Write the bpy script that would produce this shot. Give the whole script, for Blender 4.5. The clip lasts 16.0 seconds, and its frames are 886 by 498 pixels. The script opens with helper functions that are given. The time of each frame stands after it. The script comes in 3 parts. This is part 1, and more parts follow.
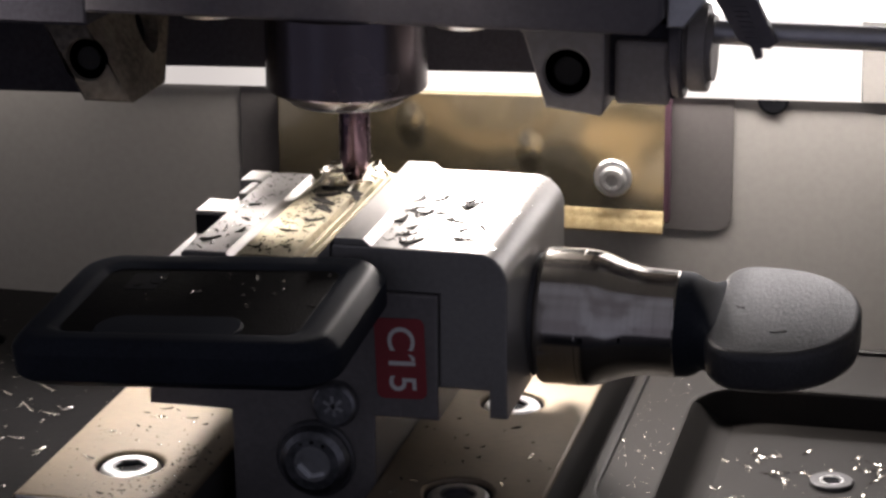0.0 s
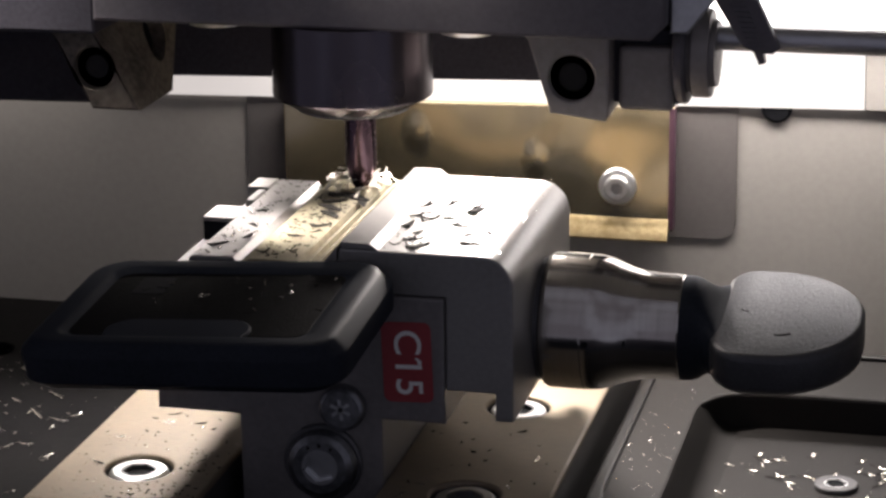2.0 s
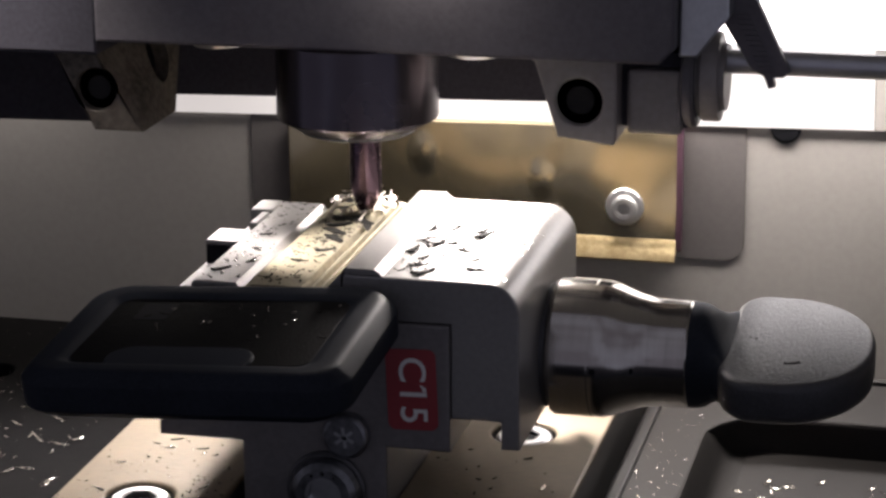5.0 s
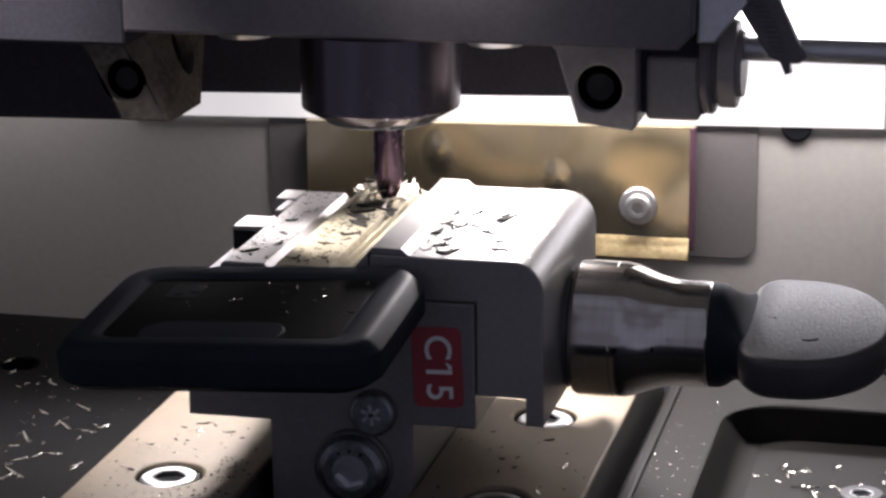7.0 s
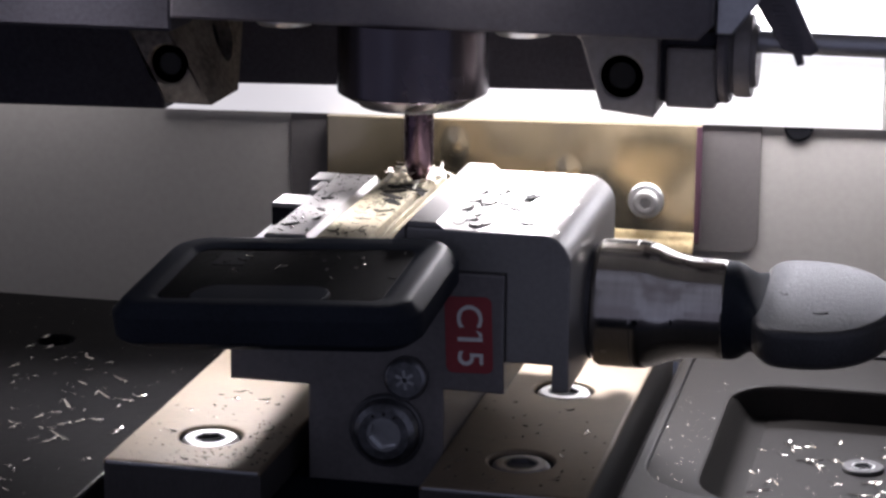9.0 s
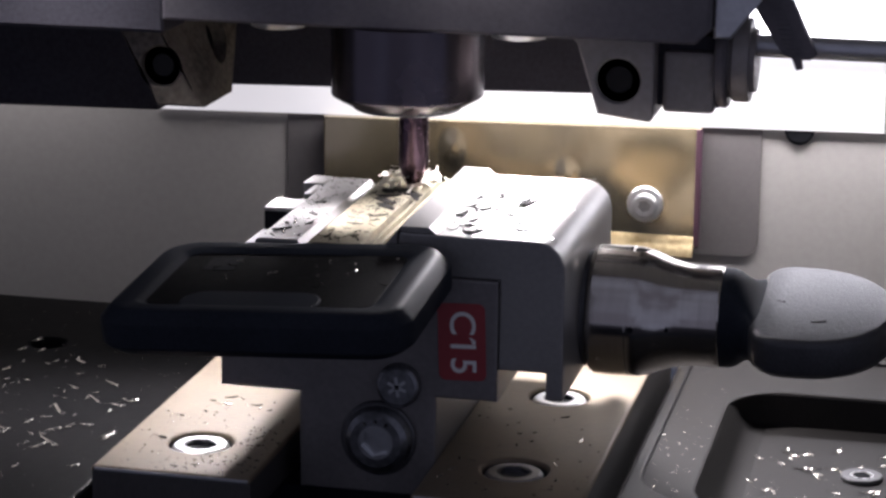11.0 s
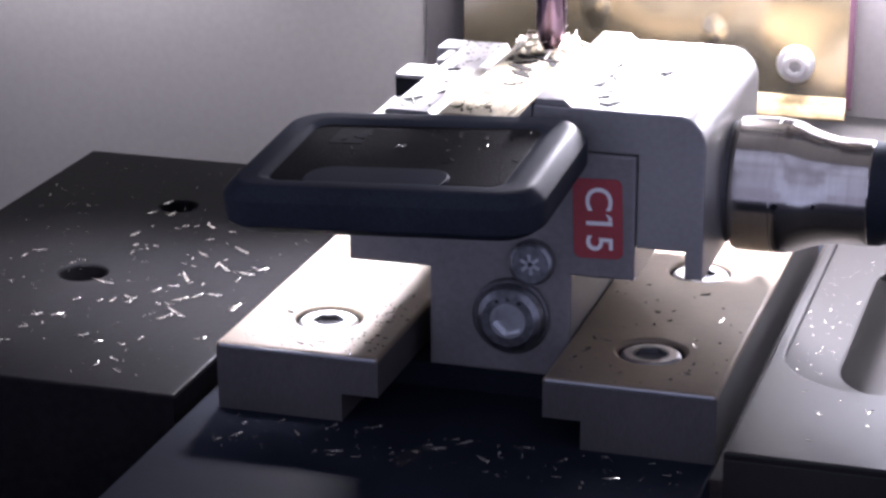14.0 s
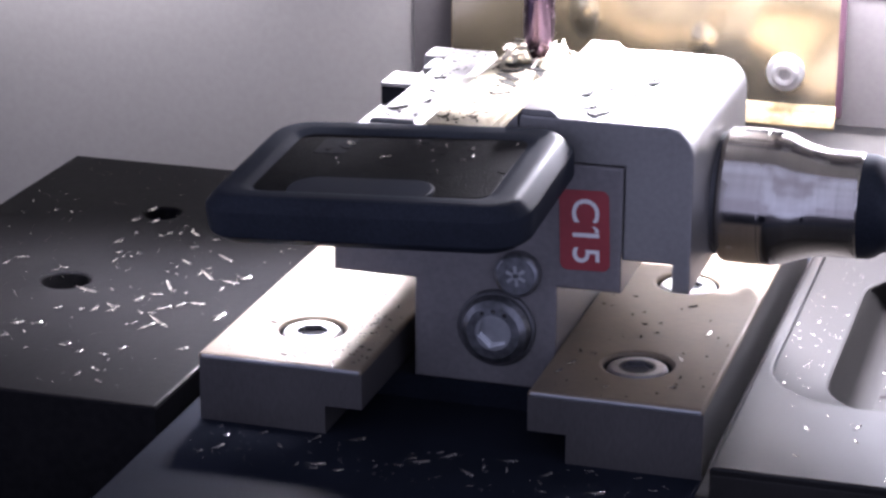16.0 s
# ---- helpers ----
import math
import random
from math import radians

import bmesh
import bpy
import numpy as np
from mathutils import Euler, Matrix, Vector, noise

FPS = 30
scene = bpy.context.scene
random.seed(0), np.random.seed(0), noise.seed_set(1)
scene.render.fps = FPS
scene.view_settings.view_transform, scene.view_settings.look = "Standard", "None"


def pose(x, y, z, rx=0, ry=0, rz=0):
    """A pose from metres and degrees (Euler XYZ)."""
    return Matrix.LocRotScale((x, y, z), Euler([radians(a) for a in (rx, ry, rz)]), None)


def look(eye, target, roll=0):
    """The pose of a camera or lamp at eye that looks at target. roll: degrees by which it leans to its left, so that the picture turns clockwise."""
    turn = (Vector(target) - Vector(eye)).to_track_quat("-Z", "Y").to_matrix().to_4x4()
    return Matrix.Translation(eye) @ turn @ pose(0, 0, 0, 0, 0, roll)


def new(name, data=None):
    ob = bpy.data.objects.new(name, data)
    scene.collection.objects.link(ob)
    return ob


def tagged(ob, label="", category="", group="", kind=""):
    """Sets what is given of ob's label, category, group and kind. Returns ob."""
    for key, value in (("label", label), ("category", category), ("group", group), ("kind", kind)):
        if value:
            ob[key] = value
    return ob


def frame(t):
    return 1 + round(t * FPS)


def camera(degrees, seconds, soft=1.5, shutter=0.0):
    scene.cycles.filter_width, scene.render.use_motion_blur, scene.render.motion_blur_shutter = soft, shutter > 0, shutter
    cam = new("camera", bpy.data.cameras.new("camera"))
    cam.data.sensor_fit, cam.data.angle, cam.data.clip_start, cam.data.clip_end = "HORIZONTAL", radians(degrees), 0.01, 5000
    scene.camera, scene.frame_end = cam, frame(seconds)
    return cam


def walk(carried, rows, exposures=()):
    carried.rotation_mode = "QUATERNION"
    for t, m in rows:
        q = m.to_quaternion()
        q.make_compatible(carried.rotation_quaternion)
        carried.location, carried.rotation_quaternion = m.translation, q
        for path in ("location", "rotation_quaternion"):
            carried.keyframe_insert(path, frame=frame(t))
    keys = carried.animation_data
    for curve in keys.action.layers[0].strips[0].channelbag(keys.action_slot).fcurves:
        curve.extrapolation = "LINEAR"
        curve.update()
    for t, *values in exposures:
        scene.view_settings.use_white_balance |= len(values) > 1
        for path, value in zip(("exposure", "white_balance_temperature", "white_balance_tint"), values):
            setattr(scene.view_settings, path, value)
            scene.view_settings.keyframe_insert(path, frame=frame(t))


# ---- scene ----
MM = 0.001
cam = camera(21.0, 16.0, soft=2.8)
PATH = [
    (0, look((0.07885, -0.24735, 0.10729), (0.01532, 0.01266, 0.02507), -0.46)),
    (0.5, look((0.07851, -0.24692, 0.10838), (0.01502, 0.01325, 0.02666), -0.42)),
    (1, look((0.08330, -0.24514, 0.10798), (0.01539, 0.01419, 0.02712), -0.78)),
    (1.5, look((0.08413, -0.24667, 0.10655), (0.01563, 0.01267, 0.02623), -0.77)),
    (2, look((0.07934, -0.24975, 0.10610), (0.01506, 0.01078, 0.02617), -0.67)),
    (2.5, look((0.07759, -0.24864, 0.10712), (0.01410, 0.01169, 0.02588), -0.76)),
    (3, look((0.08305, -0.24695, 0.10746), (0.01536, 0.01194, 0.02505), -1.09)),
    (3.5, look((0.08590, -0.24860, 0.10580), (0.01610, 0.01011, 0.02455), -1.10)),
    (4, look((0.07992, -0.24980, 0.10587), (0.01445, 0.01042, 0.02589), -0.72)),
    (4.2, look((0.07749, -0.24820, 0.10724), (0.01382, 0.01258, 0.02762), -0.39)),
    (6.5, look((0.08064, -0.24505, 0.10767), (0.01267, 0.01475, 0.02840), -0.88)),
    (7, look((0.07650, -0.25395, 0.10124), (0.01206, 0.00836, 0.02747), -0.63)),
    (7.5, look((0.07413, -0.26933, 0.09739), (0.01212, -0.00525, 0.02799), 0.22)),
    (8, look((0.07347, -0.27447, 0.09658), (0.01230, -0.00999, 0.02795), 0.21)),
    (8.5, look((0.07352, -0.27275, 0.09689), (0.01207, -0.00844, 0.02787), 0.32)),
    (9, look((0.07281, -0.27290, 0.09787), (0.01195, -0.00855, 0.02846), 0.37)),
    (11.5, look((0.07389, -0.26713, 0.09838), (0.01203, -0.00332, 0.02787), 0.56)),
    (12, look((0.07400, -0.26536, 0.09824), (0.01231, -0.00180, 0.02661), 0.42)),
    (12.5, look((0.07487, -0.26236, 0.09962), (0.00958, -0.00087, 0.02372), 0.36)),
    (13, look((0.07137, -0.25758, 0.10189), (-0.00178, -0.00169, 0.01487), 0.37)),
    (13.5, look((0.07258, -0.25871, 0.10061), (-0.00346, -0.00487, 0.01017), 0.14)),
    (14, look((0.07337, -0.25664, 0.10064), (-0.00453, -0.00299, 0.01122), -0.14)),
    (14.5, look((0.07348, -0.25463, 0.10108), (-0.00415, -0.00086, 0.01177), -0.01)),
    (15, look((0.07454, -0.25343, 0.10089), (-0.00294, -0.00026, 0.00978), 0.01)),
    (15.5, look((0.07423, -0.25167, 0.10149), (-0.00391, 0.00169, 0.01146), 0.18)),
    (16, look((0.07303, -0.25359, 0.10136), (-0.00371, 0.00029, 0.01161), 0.22)),
]
EXPOSURES = [(0.0, 0.03, 6500, 18), (4.2, 0.03, 6500, 18), (6.5, 0.14, 6200, 20), (9.0, 0.17, 5900, 21), (12.5, 0.05, 5900, 22), (13.0, -0.08, 5850, 24), (13.5, 1.14, 5650, 26), (14.0, 1.88, 5600, 27), (16.0, 2.05, 5600, 27)]
walk(cam, PATH, EXPOSURES)

# ---- light ----
world = bpy.data.worlds.new("room")
scene.world = world
world.use_nodes = True
wn, wl = world.node_tree.nodes, world.node_tree.links
back = wn["Background"]
back.inputs["Strength"].default_value = 1.2
tc = wn.new("ShaderNodeTexCoord")
sep = wn.new("ShaderNodeSeparateXYZ")
wl.new(tc.outputs["Generated"], sep.inputs[0])
ramp = wn.new("ShaderNodeValToRGB")
ramp.color_ramp.elements[0].position, ramp.color_ramp.elements[0].color = 0.3, (0.118, 0.126, 0.156, 1)
ramp.color_ramp.elements[1].position, ramp.color_ramp.elements[1].color = 0.85, (0.105, 0.11, 0.128, 1)
half = wn.new("ShaderNodeMath")
half.operation, half.inputs[1].default_value, half.inputs[2].default_value = "MULTIPLY_ADD", 0.5, 0.5
wl.new(sep.outputs["Z"], half.inputs[0])
wl.new(half.outputs[0], ramp.inputs[0])
room = wn.new("ShaderNodeTexNoise")
room.inputs["Scale"].default_value, room.inputs["Detail"].default_value = 2.6, 2.0
wl.new(tc.outputs["Generated"], room.inputs["Vector"])
tone = wn.new("ShaderNodeValToRGB")
tone.color_ramp.elements[0].position, tone.color_ramp.elements[0].color = 0.38, (0.75, 0.7, 0.7, 1)
tone.color_ramp.elements[1].position, tone.color_ramp.elements[1].color = 0.62, (1.2, 1.2, 1.22, 1)
wl.new(room.outputs["Fac"], tone.inputs[0])
mul = wn.new("ShaderNodeMix")
mul.data_type, mul.blend_type = "RGBA", "MULTIPLY"
mul.inputs[0].default_value = 1.0
wl.new(ramp.outputs[0], mul.inputs[6])
wl.new(tone.outputs[0], mul.inputs[7])
wl.new(mul.outputs[2], back.inputs["Color"])


def lamp(name, eye, target, watts, size, color):
    data = bpy.data.lights.new(name, "AREA")
    data.energy, data.shape, data.size, data.color = watts, "DISK", size * MM, color
    ob = new(name, data)
    ob.matrix_world = look(Vector(eye) * MM, Vector(target) * MM)
    return ob


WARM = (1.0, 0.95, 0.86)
# Unseen overhead lamps, added to light the jaw tops and left plate.
spot_left = lamp("added_overhead_left", (-52, 16, 94), (-46, 25, 0), 0.0225, 26, WARM)
spot_left.data.spread = radians(50)
lamp("added_overhead_right", (9, 24.4, 66), (9, 20, 0), 0.006, 8, WARM)
# Unseen side lamp, added to shape the light on the left plate.
side = lamp("added_side", (-35, 66, 42), (-29, 14, 0), 0.0055, 10, WARM)
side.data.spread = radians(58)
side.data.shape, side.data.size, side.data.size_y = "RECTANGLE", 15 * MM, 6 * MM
# Unseen lamps added near the spindle to brighten blade and jaws.
beam = lamp("added_spindle_left", (-17, 15, 37.5), (2, 18, 26.5), 0.0098, 5, WARM)
beam.data.spread = radians(70)
right = lamp("added_spindle_right", (11, 58, 45.8), (15, 44, 20), 0.068, 12, WARM)
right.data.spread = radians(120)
# Two unseen strip lamps, added behind the carriage to brighten the wall.
for x, width, watts in ((26, 110, 0.08), (-104, 70, 0.0145)):
    strip = lamp("added_strip", (x, 103, 42), (x, 104.5, 0), watts, 10, WARM)
    strip.data.shape, strip.data.size, strip.data.size_y = "RECTANGLE", width * MM, 8 * MM
    strip.data.spread = radians(140)


# ---- materials ----
def material(name, base, rough=0.5, metal=0.0, second=None, grain=600.0, stain=60.0, amount=0.35, bump=0.15,
             stretch=(1, 1, 1), rough_spread=0.15, spec=0.5, wave=0.0):
    """Base colour with a fine grain and a coarse stain, uneven gloss and fine relief."""
    m = bpy.data.materials.new(name)
    m.use_nodes = True
    n, l = m.node_tree.nodes, m.node_tree.links
    b = n["Principled BSDF"]
    b.inputs["Metallic"].default_value = metal
    b.inputs["Specular IOR Level"].default_value = spec
    co = n.new("ShaderNodeTexCoord")
    mp = n.new("ShaderNodeMapping")
    mp.inputs["Scale"].default_value = stretch
    l.new(co.outputs["Object"], mp.inputs[0])
    fine, wide = n.new("ShaderNodeTexNoise"), n.new("ShaderNodeTexNoise")
    fine.inputs["Scale"].default_value, wide.inputs["Scale"].default_value = grain, stain
    fine.inputs["Detail"].default_value = wide.inputs["Detail"].default_value = 4.0
    l.new(mp.outputs[0], fine.inputs["Vector"])
    l.new(co.outputs["Object"], wide.inputs["Vector"])
    add = n.new("ShaderNodeMath")
    add.operation = "MULTIPLY_ADD"
    add.inputs[1].default_value = 0.5
    l.new(fine.outputs["Fac"], add.inputs[0])
    half = n.new("ShaderNodeMath")
    half.operation = "MULTIPLY"
    half.inputs[1].default_value = 0.5
    l.new(wide.outputs["Fac"], half.inputs[0])
    l.new(half.outputs[0], add.inputs[2])
    mix = n.new("ShaderNodeMix")
    mix.data_type = "RGBA"
    second = second or tuple(c * (1 - amount) for c in base)
    mix.inputs[6].default_value, mix.inputs[7].default_value = (*second, 1), (*base, 1)
    step = n.new("ShaderNodeMapRange")
    step.inputs["From Min"].default_value, step.inputs["From Max"].default_value = 0.35, 0.62
    l.new(add.outputs[0], step.inputs["Value"])
    l.new(step.outputs[0], mix.inputs[0])
    l.new(mix.outputs[2], b.inputs["Base Color"])
    rr = n.new("ShaderNodeMapRange")
    rr.inputs["To Min"].default_value, rr.inputs["To Max"].default_value = max(0.03, rough - rough_spread), min(1, rough + rough_spread)
    l.new(add.outputs[0], rr.inputs["Value"])
    l.new(rr.outputs[0], b.inputs["Roughness"])
    bp = n.new("ShaderNodeBump")
    bp.inputs["Strength"].default_value, bp.inputs["Distance"].default_value = bump, 0.0001
    l.new(fine.outputs["Fac"], bp.inputs["Height"])
    if wave:
        wb = n.new("ShaderNodeBump")
        wb.inputs["Strength"].default_value, wb.inputs["Distance"].default_value = 1.0, wave
        soft = n.new("ShaderNodeTexNoise")
        soft.inputs["Scale"].default_value, soft.inputs["Detail"].default_value = 55.0, 0.0
        l.new(co.outputs["Object"], soft.inputs["Vector"])
        l.new(soft.outputs["Fac"], wb.inputs["Height"])
        l.new(wb.outputs[0], bp.inputs["Normal"])
    l.new(bp.outputs[0], b.inputs["Normal"])
    return m


def glow(name, color, strength):
    m = bpy.data.materials.new(name)
    m.use_nodes = True
    b = m.node_tree.nodes["Principled BSDF"]
    b.inputs["Base Color"].default_value = (0.35, 0.35, 0.34, 1)
    b.inputs["Emission Color"].default_value, b.inputs["Emission Strength"].default_value = (*color, 1), strength
    return m


M_BLACK = material("black_anodised_metal", (0.0105, 0.01, 0.0105), 0.58, 0.0, second=(0.005, 0.005, 0.0056), grain=900, stain=70, bump=0.3, spec=0.04)
M_FLOOR = material("oily_black_metal", (0.042, 0.048, 0.062), 0.6, 0.0, grain=2500, stain=120, bump=0.2, spec=0.02)
M_BLUED = material("blued_steel", (0.027, 0.0252, 0.0238), 0.48, 0.15, grain=1800, stain=80, amount=0.35, bump=0.2, stretch=(6, 1, 1), spec=0.13)
M_PLATE = material("worn_grey_machined_plate", (0.018, 0.017, 0.0165), 0.4, 0.3, grain=1800, stain=80, amount=0.45, bump=0.15, stretch=(6, 1, 1), spec=0.25)
M_TAN = material("ground_tool_steel", (0.245, 0.195, 0.135), 0.52, 0.3, grain=900, stain=70, amount=0.3, bump=0.2, stretch=(1, 6, 1))
M_JAW = material("satin_nickel_steel", (0.31, 0.3, 0.287), 0.42, 0.6, grain=1500, stain=80, amount=0.2, bump=0.12)
M_BODY = material("grey_tool_steel", (0.213, 0.2, 0.196), 0.5, 0.3, grain=1500, stain=90, amount=0.25, bump=0.12)
M_CHROME = material("polished_chrome", (0.60, 0.565, 0.515), 0.15, 1.0, grain=90, stain=60, amount=0.15, bump=0.004, stretch=(45, 1, 1), rough_spread=0.05)
M_ZINC = material("zinc_plated_steel", (0.66, 0.67, 0.68), 0.32, 0.9, grain=1500, stain=400, amount=0.15, bump=0.06)
# Darker zinc, also used for the front right base-plate screw.
M_BOLT = material("mid_grey_zinc_steel", (0.42, 0.425, 0.44), 0.36, 0.9, grain=1500, stain=400, amount=0.3, bump=0.1)
M_CAP = material("dull_dark_zinc_cap", (0.27, 0.275, 0.29), 0.36, 0.9, second=(0.13, 0.133, 0.14), grain=1300, stain=330, bump=0.2)
# Grey steel; also darkens socket walls, for the shade that falls inside.
M_SOCKET = material("grey_steel_socket_shade", (0.14, 0.14, 0.145), 0.45, 0.6, grain=1500, stain=400)
M_PLASTIC = material("black_textured_plastic", (0.0195, 0.023, 0.031), 0.52, 0.0, grain=2600, stain=120, bump=0.22, spec=0.07)
M_PADDLE = material("black_grained_plastic", (0.058, 0.058, 0.061), 0.36, 0.0, grain=2700, stain=200, bump=0.75, spec=0.42)
M_RED = material("red_label_film", (0.33, 0.045, 0.052), 0.38, 0.0, grain=1500, stain=200, amount=0.15, bump=0.05)
# Black parts, and the shade inside sockets, bores and slots put into colour.
M_PIT = material("black_and_recess_shade", (0.012, 0.0125, 0.015), 0.6, 0.0, grain=1500, stain=300, spec=0.05)
M_FACE = material("rough_black_plastic", (0.005, 0.0048, 0.0052), 0.6, 0.0, grain=3500, stain=300, bump=0.8, spec=0.03)
M_WHITE = material("white_print", (0.8, 0.78, 0.76), 0.5, 0.0, grain=1500, stain=300, amount=0.08, bump=0.05)
M_WALL = material("grey_painted_sheet_metal", (0.36, 0.345, 0.32), 0.5, 0.0, grain=900, stain=18, amount=0.10, bump=0.03)
M_GOLD = material("brushed_yellow_passivated_steel", (0.6, 0.505, 0.335), 0.17, 0.9, second=(0.50, 0.42, 0.26), grain=350, stain=75, bump=0.01, stretch=(5, 1, 1), rough_spread=0.06, wave=0.0024)
M_FOLD = material("worn_yellow_passivated_bend", (0.52, 0.42, 0.24), 0.42, 0.9, second=(0.34, 0.26, 0.13), grain=1100, stain=300, bump=0.9)
M_SIDE = material("dark_grey_steel", (0.086, 0.08, 0.077), 0.5, 0.3, grain=1200, stain=90, amount=0.35, bump=0.2, stretch=(6, 6, 1))
M_RUST = material("oily_rust_stained_steel", (0.05, 0.036, 0.026), 0.55, 0.1, second=(0.018, 0.016, 0.016), grain=700, stain=160, bump=0.4, spec=0.3)
M_TINT = material("heat_tinted_edge", (0.22, 0.12, 0.17), 0.4, 0.8, grain=900, stain=200, amount=0.25, bump=0.03)
M_CHANNEL = material("oily_black_channel", (0.013, 0.0155, 0.023), 0.62, 0.0, grain=2500, stain=120, bump=0.2, spec=0.02)
M_CLEAR = material("grey_backing_sheet", (0.14, 0.13, 0.126), 0.35, 0.0, grain=1200, stain=50, amount=0.15, bump=0.05)
M_ARM = material("dusty_aluminium", (0.17, 0.147, 0.12), 0.65, 0.1, second=(0.06, 0.052, 0.045), grain=1300, stain=160, bump=0.25, spec=0.1)
# Paler than the left arm: light bounced off the jaw is in the colour.
M_CAST = material("lit_grey_aluminium", (0.3, 0.275, 0.262), 0.5, 0.2, grain=1300, stain=140, amount=0.2, bump=0.15, spec=0.3)
M_HEAD = material("dark_grey_anodised_aluminium", (0.14, 0.13, 0.14), 0.5, 0.2, grain=1500, stain=90, amount=0.25, bump=0.1, spec=0.3)
M_CARR = material("black_painted_carriage", (0.055, 0.053, 0.064), 0.6, 0.0, grain=1500, stain=60, bump=0.1, spec=0.05)
M_SPIN = material("turned_dark_steel", (0.12, 0.105, 0.12), 0.24, 0.95, grain=120, stain=60, amount=0.15, bump=0.006)
M_ROD = material("dull_guide_rod_steel", (0.6, 0.6, 0.62), 0.45, 1.0, grain=600, stain=80, amount=0.15, bump=0.03)
M_CUT = material("coated_carbide", (0.15, 0.1, 0.125), 0.26, 1.0, grain=900, stain=200, bump=0.1)
M_BRASS = material("nickel_key_blank", (0.29, 0.26, 0.185), 0.58, 0.7, second=(0.15, 0.132, 0.093), grain=900, stain=200, bump=0.3, stretch=(6, 1, 1))
M_CHIP = material("bright_metal_chip", (0.93, 0.89, 0.8), 0.24, 0.95, grain=2000, stain=500, amount=0.2, bump=0.15)
M_SWARF = material("matt_bright_swarf", (0.82, 0.78, 0.68), 0.45, 0.5, grain=2000, stain=500, amount=0.25, bump=0.3)
# Near-black: the unlit look of tilted chips is put into the colour.
M_CHIPD = material("shade_black_chip", (0.016, 0.015, 0.014), 0.7, 0.0, grain=2000, stain=500, amount=0.4, bump=0.2, spec=0.02)
M_LED = glow("led_diffuser", (1.0, 0.955, 0.88), 0.56)
M_LED2 = glow("led_window", (1.0, 0.985, 0.95), 4.0)


# ---- building helpers, in millimetres of the place ----
def spot(ob):
    """Where an unturned object stands, in millimetres."""
    p = Vector((0, 0, 0))
    while ob:
        p += ob.location
        ob = ob.parent
    return p / MM


def thing(name, at, label, category, group="", kind=""):
    ob = new(name)
    ob.empty_display_size = 0.002
    ob.location = Vector(at) * MM
    return tagged(ob, label, category, group, kind)


def mesh_of(name, bm, mat, at, smooth=20):
    bmesh.ops.recalc_face_normals(bm, faces=bm.faces)
    bmesh.ops.translate(bm, verts=bm.verts, vec=-Vector(at))
    bmesh.ops.scale(bm, verts=bm.verts, vec=(MM, MM, MM))
    for f in bm.faces:
        f.smooth = True
    for e in bm.edges:
        e.smooth = len(e.link_faces) == 2 and e.calc_face_angle(0) < radians(smooth)
    me = bpy.data.meshes.new(name)
    bm.to_mesh(me)
    bm.free()
    me.materials.append(mat)
    return me


def part(name, bm, mat, parent, label="", smooth=20):
    """One mesh, given in the place's millimetres, under a thing or a part."""
    ob = new(name, mesh_of(name, bm, mat, spot(parent), smooth))
    ob.parent = parent
    return tagged(ob, label)


def solo(name, bm, mat, at, label, category, group="", kind=""):
    ob = new(name, mesh_of(name, bm, mat, at))
    ob.location = Vector(at) * MM
    return tagged(ob, label, category, group, kind)


def soften(bm, edges, width, segments=2):
    if edges:
        bmesh.ops.bevel(bm, geom=list(edges), offset=width, segments=segments, profile=0.5, affect="EDGES", clamp_overlap=True)


def box(x0, x1, y0, y1, z0, z1, bevel=0.3, bm=None):
    b = bmesh.new()
    bmesh.ops.create_cube(b, size=1.0)
    for v in b.verts:
        v.co = Vector((x0 if v.co.x < 0 else x1, y0 if v.co.y < 0 else y1, z0 if v.co.z < 0 else z1))
    if bevel:
        soften(b, b.edges, bevel)
    return joined(bm, b)


def joined(bm, b):
    if bm is None:
        return b
    me = bpy.data.meshes.new("scrap")
    b.to_mesh(me)
    b.free()
    bm.from_mesh(me)
    bpy.data.meshes.remove(me)
    return bm


def prism(points, axis, a, b, bevel=0.3, holes=(), both=True):
    """A flat outline, with holes, pulled out along an axis from a to b. Outline in the other two axes, in order."""
    bm = bmesh.new()

    def place(u, v, w):
        return {"x": (w, u, v), "y": (u, w, v), "z": (u, v, w)}[axis]
    for loop in (points, *holes):
        vs = [bm.verts.new(place(u, v, a)) for u, v in loop]
        for i in range(len(vs)):
            bm.edges.new((vs[i - 1], vs[i]))
    bmesh.ops.triangle_fill(bm, use_beauty=True, use_dissolve=True, edges=bm.edges)
    caps = list(bm.faces)
    out = bmesh.ops.extrude_face_region(bm, geom=caps, use_keep_orig=True)
    far = [v for v in out["geom"] if isinstance(v, bmesh.types.BMVert)]
    k = "xyz".index(axis)
    for v in far:
        v.co[k] = b
    if bevel:
        sharp = [e for e in bm.edges if len(e.link_faces) == 2 and e.calc_face_angle(0) > radians(50)
                 and abs(e.verts[0].co[k] - e.verts[1].co[k]) < 1e-6 and (both or abs(e.verts[0].co[k] - b) < 1e-6)]
        soften(bm, sharp, bevel)
    return bm


def ring(cx, cy, r, n=28, turn=0.0, squash=1.0):
    return [(cx + r * math.cos(turn + 2 * math.pi * i / n), cy + squash * r * math.sin(turn + 2 * math.pi * i / n)) for i in range(n)]


